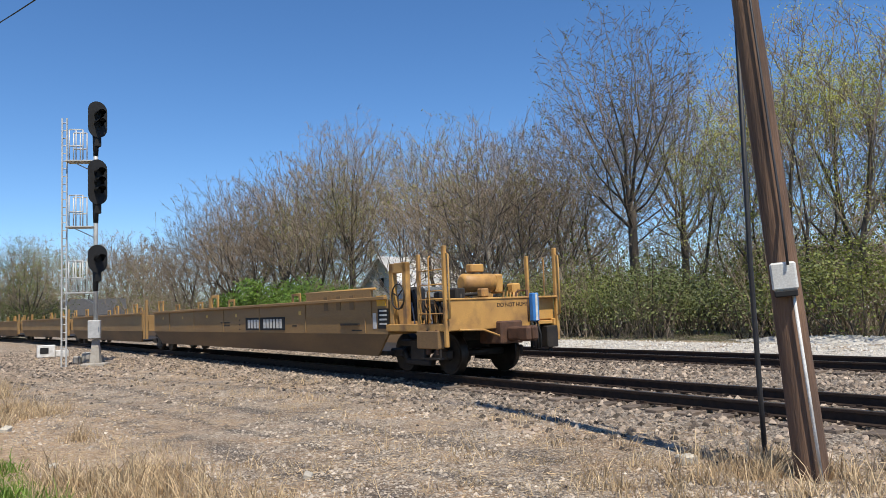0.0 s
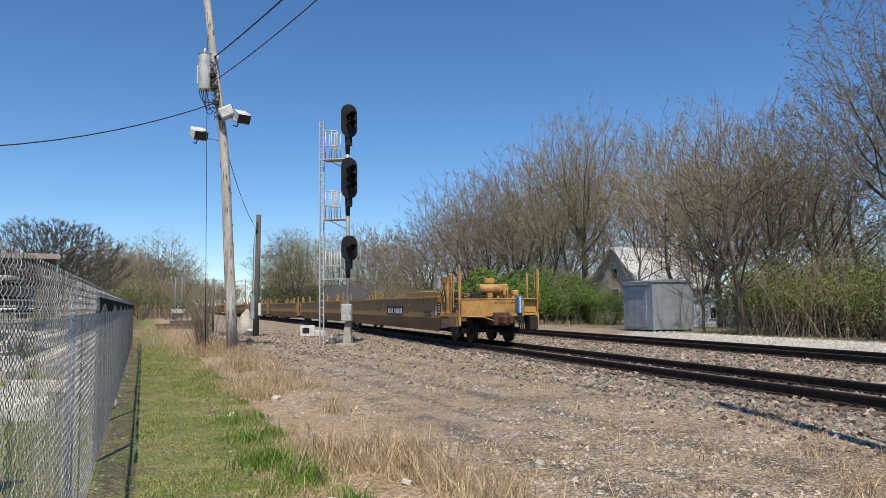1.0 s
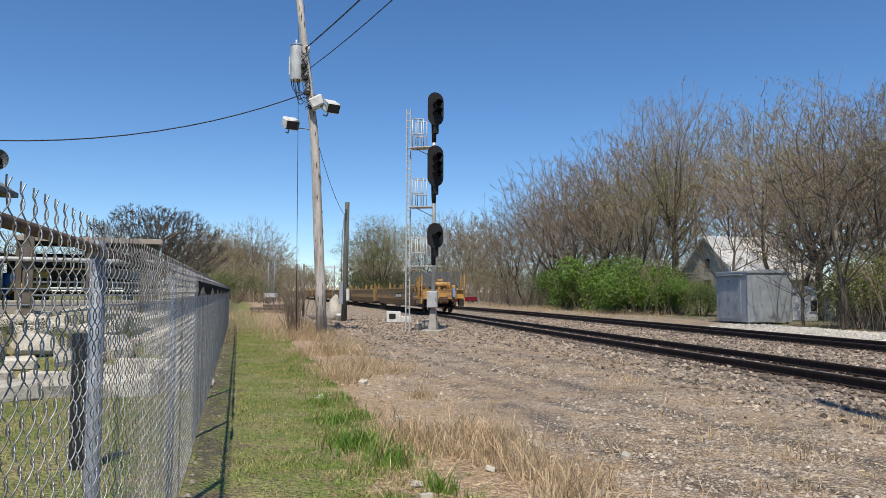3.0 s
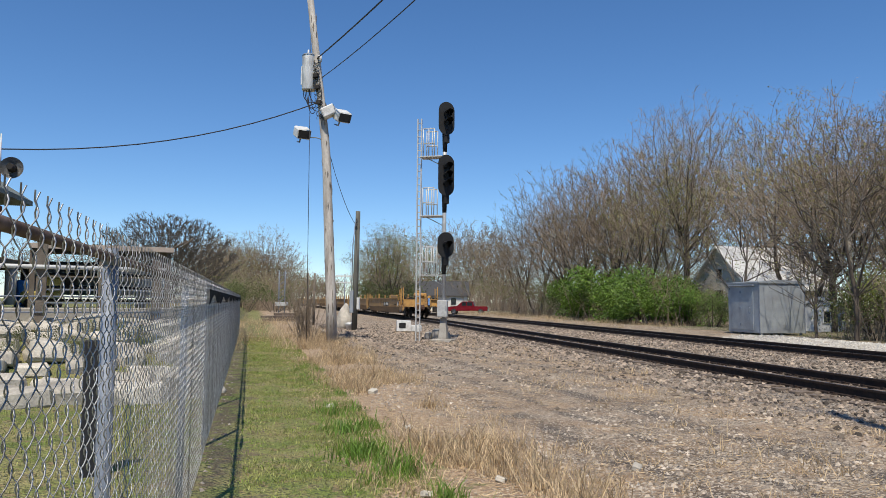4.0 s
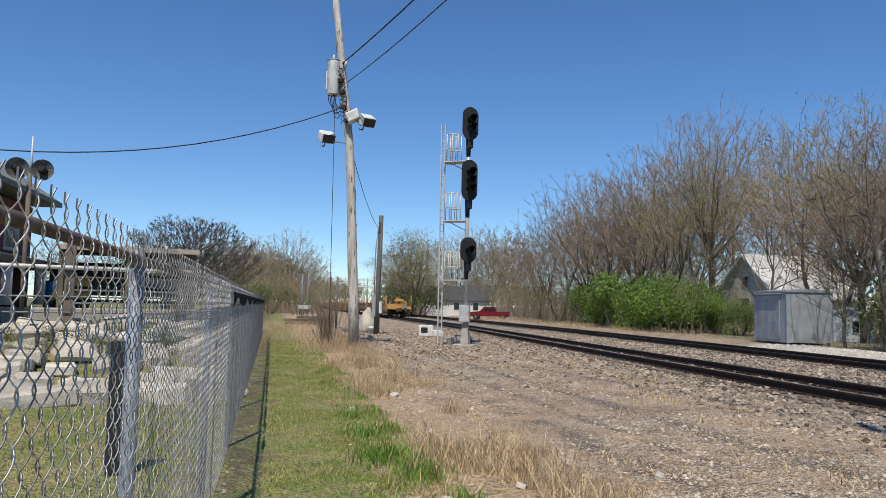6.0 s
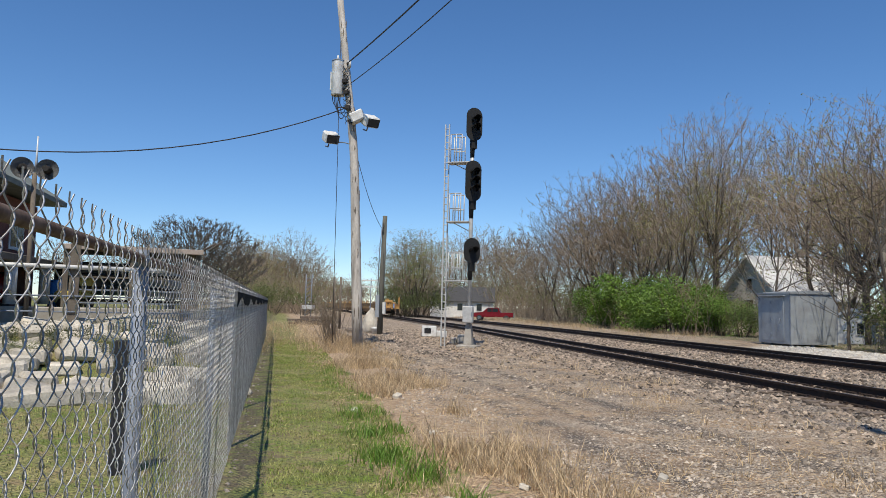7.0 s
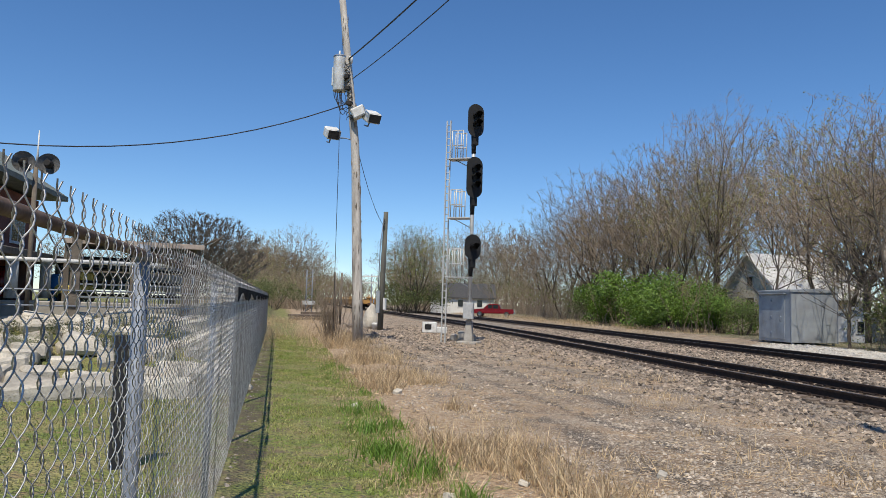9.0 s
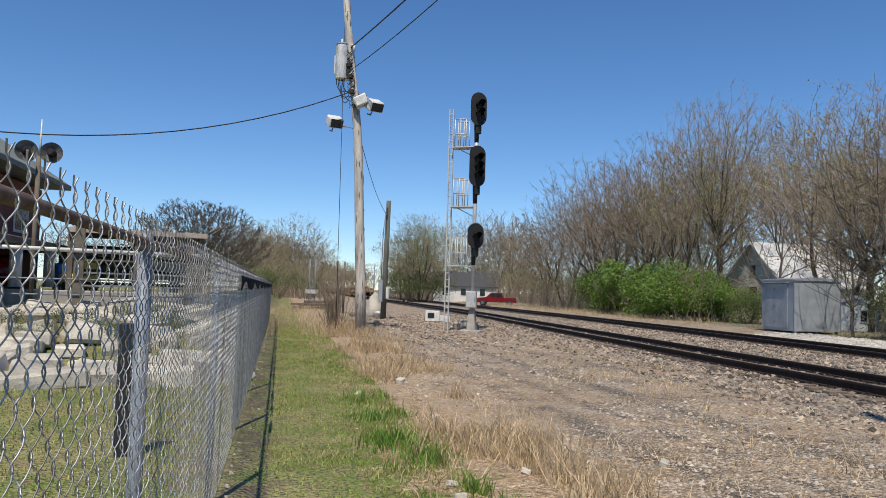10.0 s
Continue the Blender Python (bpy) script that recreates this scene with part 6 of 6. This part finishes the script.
def build_vehicle(name, label, m, paint, pickup):
    """Local x runs forward."""
    t = thing(name, label, "pickup truck" if pickup else "car", m)
    bm = B()
    if pickup:
        out = [(-2.7, 0.5), (2.6, 0.45), (2.75, 0.75), (2.65, 1.0), (1.45, 1.12), (-2.72, 1.1), (-2.75, 0.7)]
        roof = [(1.35, 1.1), (0.65, 1.72), (-0.75, 1.75), (-1.0, 1.1)]
    else:
        out = [(-2.2, 0.4), (2.15, 0.38), (2.25, 0.65), (2.1, 0.85), (0.95, 0.95), (-2.0, 0.95), (-2.28, 0.75)]
        roof = [(1.0, 0.94), (0.3, 1.42), (-1.1, 1.44), (-1.75, 0.94)]
    prism(bm, out, -0.93, 0.93)
    bmesh.ops.bevel(bm, geom=bm.edges[:], offset=0.05, segments=2, affect="EDGES")
    part("body", bm, paint, t)
    bm = B()
    prism(bm, roof, -0.80, 0.80)
    bmesh.ops.bevel(bm, geom=bm.edges[:], offset=0.06, segments=2, affect="EDGES")
    part("cab", bm, paint, t)
    z0, z1 = (1.16, 1.62) if pickup else (0.99, 1.34)
    for side in (-1, 1):
        xs = ((0.12, 0.88), (-0.72, 0.02)) if pickup else ((-0.35, 0.55), (-1.3, -0.42))
        for a, b in xs:
            bm = B()
            box(bm, a, b - (0.18 if b > 0.4 else 0), side * 0.805 - 0.008, side * 0.805 + 0.008, z0, z1, 0.004)
            part("side_window", bm, GLASS, t)
    bm = B()
    x0 = roof[0][0]
    a = [bm.verts.new(p) for p in ((x0 - 0.02, -0.7, z0 - 0.02), (x0 - 0.02, 0.7, z0 - 0.02), (roof[1][0] + 0.1, 0.66, z1 + 0.03), (roof[1][0] + 0.1, -0.66, z1 + 0.03))]
    bm.faces.new(a)
    bmesh.ops.solidify(bm, geom=bm.faces[:], thickness=-0.03)
    part("windscreen", bm, GLASS, t)
    r = 0.38 if pickup else 0.32
    fx = 1.75 if pickup else 1.4
    for x in (fx, -fx + (-0.05 if pickup else 0)):
        for y in (-0.84, 0.84):
            wheel(t, x, y, r)
    bm = B()
    f = 2.62 if pickup else 2.2
    box(bm, f, f + 0.12, -0.9, 0.9, 0.42, 0.62, 0.03)
    part("front_bumper", bm, CHROME, t)
    bm = B()
    box(bm, -f - 0.2, -f - 0.06, -0.9, 0.9, 0.45, 0.65, 0.03)
    part("rear_bumper", bm, CHROME, t)
    for y in (-0.7, 0.7):
        bm = B()
        box(bm, f - 0.03, f + 0.06, y - 0.15, y + 0.15, 0.72, 0.88, 0.02)
        part("headlight", bm, WHITEP, t)
    return t


build_far_buildings()
build_vehicle("red_pickup", "bright red pickup truck standing by the crossing", pose(*polar(22.6, 99), 0.02, 0, 0, 196), REDP, True)
build_vehicle("parked_car", "white parked car beyond the trees", pose(*polar(-29.3, 62), 0.2, 0, 0, 160), WHITEP, False)


def build_far_line():
    t = thing("thin_pole", "thin pale grey pole in front of the trees", "pole", pose(*polar(-4.3, 46), 0.1))
    bm = B()
    tube(bm, [(0, 0, -0.1), (0, 0, 7.4)], [0.13, 0.1], 10)
    part("shaft", bm, CONCRETE, t)
    t = thing("far_signal", "grey lattice signal post far along the line", "railway signal", pose(*polar(36.75, 95), 0))
    for x in (-0.45, 0.45):
        bm = B()
        tube(bm, [(x, 0, 0), (x, 0, 5.4)], 0.07, 6)
        part("leg", bm, GALV, t)
    for k in range(9):
        bm = B()
        z = 0.3 + 0.55 * k
        tube(bm, [(-0.45, 0, z), (0.45, 0, z + 0.5)], 0.035, 5)
        part("brace", bm, GALV, t)
    bm = B()
    box(bm, -0.8, 0.8, -0.3, 0.3, 1.0, 1.5, 0.03)
    part("case", bm, ALU, t)
    for az in (34.35, 34.85):
        t = thing("slender_post", "slender weathered post in the dry grass", "post", pose(*polar(az, 52), 0), "slender posts")
        bm = B()
        tube(bm, [(0, 0, -0.1), (0.02, 0, 3.6)], [0.09, 0.075], 8)
        part("shaft", bm, OLDWOOD, t)
    t = thing("sign_board", "open white sign frame on a post", "sign", pose(*polar(32.05, 70), 0, 0, 0, 30))
    bm = B()
    tube(bm, [(0, 0.05, 0), (0, 0.05, 4.2)], 0.05, 8)
    part("sign_post", bm, GALV, t)
    for z in (3.35, 3.95):
        bm = B()
        box(bm, -0.85, 0.85, -0.03, 0.03, z, z + 0.12)
        part("board", bm, WHITEP, t)
    t = thing("tie_stack", "stack of old dark railway ties in dry grass", "timber", pose(*polar(36.1, 62), 0, 0, 0, 60))
    rnd = random.Random(4)
    for k in range(9):
        bm = B()
        y = (k % 4) * 0.5
        z = 0.0 + 0.24 * (k // 4)
        box(bm, -1.6 + rnd.uniform(-0.4, 0.4), 1.6 + rnd.uniform(-0.4, 0.4), y, y + 0.24, z, z + 0.2, 0.02)
        part("tie", bm, TIE, t)
    for az, d in ((33.6, 47), (33.4, 48)):
        t = thing("loose_tie", "loose weathered tie lying by the track", "timber", pose(*polar(az, d), 0, 0, 0, -50), "loose ties")
        bm = B()
        box(bm, -1.2, 1.2, -0.12, 0.12, -0.02, 0.18, 0.02)
        part("tie", bm, TIE, t)


build_far_line()


# ---- grass, straw and stones ----
def blades(name, label, material, spots, hlo, hhi, width, bend, seed):
    rnd = random.Random(seed)
    vs, fs = [], []
    for x, y, z, k in spots:
        h = rnd.uniform(hlo, hhi) * k
        a = rnd.uniform(0, 6.283)
        dx, dy = math.cos(a) * width * 0.5, math.sin(a) * width * 0.5
        b = rnd.uniform(0, 6.283)
        lx, ly = math.cos(b) * h * bend * rnd.random(), math.sin(b) * h * bend * rnd.random()
        i = len(vs)
        vs += [(x - dx, y - dy, z), (x + dx, y + dy, z), (x + lx * 0.4 + dx * 0.7, y + ly * 0.4 + dy * 0.7, z + h * 0.6), (x + lx * 0.4 - dx * 0.7, y + ly * 0.4 - dy * 0.7, z + h * 0.6), (x + lx, y + ly, z + h)]
        fs += [(i, i + 1, i + 2, i + 3), (i + 3, i + 2, i + 4)]
    tagged(new(name, raw(name, vs, fs, material)), label, "grass", kind="stuff")


def build_grass():
    rnd = random.Random(31)

    def spot(f, w, k=1.0):
        x, y = fw(f, w)
        return (x, y, ground_z(x, y) - 0.005, k)

    lawn = []
    for _ in range(88000):
        f = 2.0 + 33 * rnd.random() ** 1.5 if rnd.random() < 0.85 else rnd.uniform(-9.0, 2.0)
        w = rnd.uniform(-0.15, 1.75)
        x, y = fw(f, w)
        p = noise.noise((x * 0.9, y * 0.9, 5.0))
        if p < -0.15 and rnd.random() < 0.7 or (w < 0.0 and rnd.random() < 0.6):
            continue
        lawn.append(spot(f, w, 0.7 + 0.6 * max(0, p) + 0.02 * f))
    blades("lawn_grass", "short patchy spring grass on the strip by the fence", GRASS, lawn, 0.015, 0.05, 0.010, 1.3, 1)
    yard = []
    for _ in range(24000):
        f, w = -6 + 21 * rnd.random(), -0.55 - 8 * rnd.random()
        x, y = fw(f, w)
        e = -x * math.sin(radians(52)) + y * math.cos(radians(52))
        if e < 13.4:
            yard.append(spot(f, w))
    blades("yard_grass", "mown green grass behind the fence", GRASS, yard, 0.03, 0.07, 0.011, 0.8, 2)
    lush = []
    for _ in range(22):
        f, w = rnd.uniform(4.5, 20), rnd.uniform(0.9, 1.7)
        n = rnd.randint(20, 60)
        for _ in range(n):
            lush.append(spot(f + rnd.gauss(0, 0.12), w + rnd.gauss(0, 0.1), rnd.uniform(0.5, 1)))
    for f, w, n, s in ((8.2, 1.3, 620, 0.26), (7.4, 1.5, 260, 0.2), (9.8, 1.25, 200, 0.25), (6.2, 1.7, 110, 0.12), (5.4, 1.75, 90, 0.1), (11.5, 1.3, 160, 0.25)):
        for _ in range(n):
            lush.append(spot(f + rnd.gauss(0, s), w + rnd.gauss(0, s * 0.7), rnd.uniform(0.7, 1.5)))
    blades("lush_grass", "tall lush green grass tufts", LUSH, lush, 0.07, 0.2, 0.012, 1.1, 3)
    straw = []
    for _ in range(1500):
        f = 4.6 + 32 * rnd.random() ** 1.3
        w = 2.0 + rnd.gauss(0, 0.3 + 0.012 * f) + 0.025 * f
        if noise.noise((f * 0.35, w * 0.8, 7.0)) < (0.12 if 9 < f < 17 else -0.05):
            continue
        k = rnd.uniform(0.4, 1.15) * (1.0 if rnd.random() < 0.8 else 1.5)
        for _ in range(rnd.randint(14, 34)):
            straw.append(spot(f + rnd.gauss(0, 0.075), w + rnd.gauss(0, 0.075), k * rnd.uniform(0.5, 1.1)))
    for _ in range(230):
        f, w = rnd.uniform(26, 60), rnd.uniform(-4, 3.5)
        for _ in range(22):
            straw.append(spot(f + rnd.gauss(0, 0.2), w + rnd.gauss(0, 0.2), 1.5))
    base = Vector(polar(-26.2, 7.75))
    for _ in range(70):
        c = base + Vector((rnd.gauss(-0.3, 0.7), rnd.gauss(0.0, 0.5)))
        k = rnd.uniform(0.5, 1.1)
        for _ in range(26):
            x, y = c.x + rnd.gauss(0, 0.07), c.y + rnd.gauss(0, 0.07)
            straw.append((x, y, ground_z(x, y), k * rnd.uniform(0.6, 1)))
    for _ in range(150):
        u, v = rnd.uniform(2, 40), rnd.uniform(4.5, 8.3)
        x0, y0 = uv(u, v)
        k = rnd.uniform(0.25, 0.6)
        for _ in range(14):
            x, y = x0 + rnd.gauss(0, 0.1), y0 + rnd.gauss(0, 0.1)
            straw.append((x, y, ground_z(x, y), k))
    for _ in range(500):
        u, v = rnd.uniform(45, 120), rnd.uniform(19.6, 25)
        x0, y0 = uv(u, v)
        for _ in range(16):
            x, y = x0 + rnd.gauss(0, 0.3), y0 + rnd.gauss(0, 0.3)
            straw.append((x, y, ground_z(x, y), 1.2))
    blades("dry_grass_tufts", "tall pale dry grass tufts along the turf's edge", STRAW, straw, 0.10, 0.40, 0.011, 1.25, 4)
    weeds = []
    for _ in range(420):
        x0, y0 = polar(rnd.uniform(-30, 38), 5.5 + 16 * rnd.random() ** 1.4)
        w = x0 * math.cos(radians(FENCE_AZ)) + y0 * math.sin(radians(FENCE_AZ))
        if w < 1.0 or x0 * math.cos(radians(RAIL_AZ)) + y0 * math.sin(radians(RAIL_AZ)) > 8 or noise.noise((x0 * 0.45, y0 * 0.45, 4.0)) < 0.02:
            continue
        k = rnd.uniform(0.25, 0.8)
        for _ in range(rnd.randint(10, 26)):
            x, y = x0 + rnd.gauss(0, 0.10), y0 + rnd.gauss(0, 0.10)
            weeds.append((x, y, ground_z(x, y), k))
    blades("dry_weeds", "low tufts of dead grass on bare soil", STRAW, weeds, 0.06, 0.28, 0.009, 1.5, 14)
    # straw and twigs lying flat
    vs, fs = [], []
    for _ in range(34000):
        d = 3.5 + 24 * rnd.random() ** 1.6
        x, y = polar(rnd.uniform(-36, 46), d)
        w = x * math.cos(radians(FENCE_AZ)) + y * math.sin(radians(FENCE_AZ))
        v = x * math.cos(radians(RAIL_AZ)) + y * math.sin(radians(RAIL_AZ))
        if w < 1.0 or v > 8.6 or noise.noise((x * 0.5, y * 0.5, 9)) < -0.12 - 0.3 * (w < 3):
            continue
        a, ln = rnd.uniform(0, 6.283), rnd.uniform(0.03, 0.10)
        dx, dy, z = math.cos(a) * ln, math.sin(a) * ln, ground_z(x, y) + rnd.uniform(0.004, 0.02)
        px, py = -math.sin(a) * 0.003, math.cos(a) * 0.003
        i = len(vs)
        vs += [(x - px, y - py, z), (x + px, y + py, z), (x + dx + px, y + dy + py, z + rnd.uniform(-0.004, 0.02)), (x + dx - px, y + dy - py, z + 0.008)]
        fs.append((i, i + 1, i + 2, i + 3))
    tagged(new("straw_litter", raw("straw_litter", vs, fs, STRAW)), "loose straw lying on bare soil", "straw", kind="stuff")


def stones(name, label, material, spots, lo, hi, seed):
    rnd = random.Random(seed)
    vs, fs = [], []
    for x, y, z in spots:
        s = lo + (hi - lo) * rnd.random() ** 2
        a = rnd.uniform(0, 6.283)
        c, d = math.cos(a), math.sin(a)
        i = len(vs)
        for px, py, pz in ((1, 0, 0.1), (0.1, 0.8, 0), (-0.9, 0.2, 0.15), (-0.1, -0.85, 0.05), (0.25, 0.1, 0.75), (-0.35, -0.1, 0.65)):
            px, py, pz = (px + rnd.uniform(-0.25, 0.25)) * s, (py + rnd.uniform(-0.25, 0.25)) * s, (pz + rnd.uniform(-0.15, 0.15)) * s
            vs.append((x + c * px - d * py, y + d * px + c * py, z + pz))
        fs += [(i, i + 1, i + 4), (i + 1, i + 2, i + 5), (i + 1, i + 5, i + 4), (i + 2, i + 3, i + 5), (i + 3, i, i + 4), (i + 3, i + 4, i + 5)]
    tagged(new(name, raw(name, vs, fs, material)), label, "gravel", kind="stuff")


def build_stones():
    rnd = random.Random(41)
    bed = []
    for _ in range(52000):
        u = -8 + 62 * rnd.random() ** 1.35
        v = rnd.uniform(6.6, 19.4)
        if v < 8.0 and rnd.random() > (v - 6.2) / 1.9:
            continue
        x, y = uv(u, v)
        z = ground_z(x, y)
        on_track = min(abs(v - V_NEAR), abs(v - V_FAR)) < 1.3
        bed.append((x, y, z + (rnd.uniform(0.0, 0.035) if on_track else 0.0)))
    soil = []
    for _ in range(60000):
        d = 3.2 + 30 * rnd.random() ** 1.5
        x, y = polar(rnd.uniform(-36, 40), d)
        w = x * math.cos(radians(FENCE_AZ)) + y * math.sin(radians(FENCE_AZ))
        v = x * math.cos(radians(RAIL_AZ)) + y * math.sin(radians(RAIL_AZ))
        if w < 1.7 or v > 8.4 or noise.noise((x * 0.4, y * 0.4, 2)) < -0.1 + 0.3 * (w < 2.6):
            continue
        soil.append((x, y, ground_z(x, y) - 0.003))
    pale = []
    for _ in range(8500):
        x, y = uv(-12 + 45.5 * rnd.random() ** 0.9, rnd.uniform(19.3, 22.6))
        pale.append((x, y, ground_z(x, y)))
    for _ in range(900):
        a, b = rnd.uniform(-1, 1), rnd.uniform(-1, 1)
        h = max(0.0, 1 - a * a - b * b) * 0.26
        m = pose(*polar(-29.0, 27.0), 0.1, 0, 0, RAIL_AZ) @ Vector((a * 2.0, b * 5.0, h - 0.03))
        pale.append(tuple(m))
    for _ in range(6000):
        u, v = rnd.gauss(36, 9), rnd.gauss(4.5, 2.2)
        x, y = uv(u, v)
        if v < 8 and x * math.cos(radians(FENCE_AZ)) + y * math.sin(radians(FENCE_AZ)) > 2.6:
            bed.append((x, y, ground_z(x, y)))
    for _ in range(220):
        x, y = fw(rnd.uniform(2, 30), -0.4 + abs(rnd.gauss(0, 0.10)))
        soil.append((x, y, ground_z(x, y)))
    stones("soil_gravel", "scattered small stones on trodden soil", PEBBLE, soil, 0.008, 0.04, 2)
    stones("ballast_gravel", "grey-brown crushed stone ballast", BALLAST, bed, 0.026, 0.08, 1)
    stones("pale_gravel_strip", "pale crushed stone along the access track", CHIPS, pale, 0.02, 0.07, 3)
    t = thing("gravel_heap", "low heap of pale stones with dark soil", "gravel heap", pose(*polar(-29.0, 27.0), 0.1, 0, 0, RAIL_AZ))
    vs, fs = [], []
    n = 26
    for i in range(n + 1):
        for j in range(n + 1):
            a, b = i / n * 2 - 1, j / n * 2 - 1
            h = max(0, 1 - a * a - b * b) * 0.26
            vs.append((a * 2.0, b * 5.0, h + 0.12 * noise.noise((a * 9, b * 14, 0)) * (h > 0) - 0.03))
    for i in range(n):
        for j in range(n):
            k = i * (n + 1) + j
            fs.append((k, k + n + 1, k + n + 2, k + 1))
    part("mound", raw("mound", vs, fs, CHIPS), None, t)
    for az, d, s in ((24.95, 6.2, 0.055), (29.8, 13.9, 0.09), (27.0, 10, 0.05), (20, 7.2, 0.05), (25.6, 6.6, 0.05), (33, 12, 0.07), (10, 8, 0.06), (-18, 8.2, 0.1)):
        x, y = polar(az, d)
        t = thing("loose_stone", "loose pale stone on the soil", "stone", pose(x, y, ground_z(x, y), 0, 0, az * 9), "loose stones")
        bm = B()
        rock(bm, (0, 0, s * 0.4), s, s * 0.75, s * 0.55, 0, int(az * 7))
        part("stone", bm, STONE, t)


build_grass()
build_stones()


def motions():
    times = [k * 0.25 for k in range(41)]
    for ob, off, length, sets in TRAIN:
        walk(ob, [(t, car_pose(TAIL_START + SPEED * t + off, length)) for t in times])
        for ax in sets:
            place = ax.location.copy()
            turn = -math.degrees(SPEED / 0.455)
            walk(ax, [(k / FPS, pose(*place, turn * k / FPS, 0, 0)) for k in range(0, 301)])


motions()
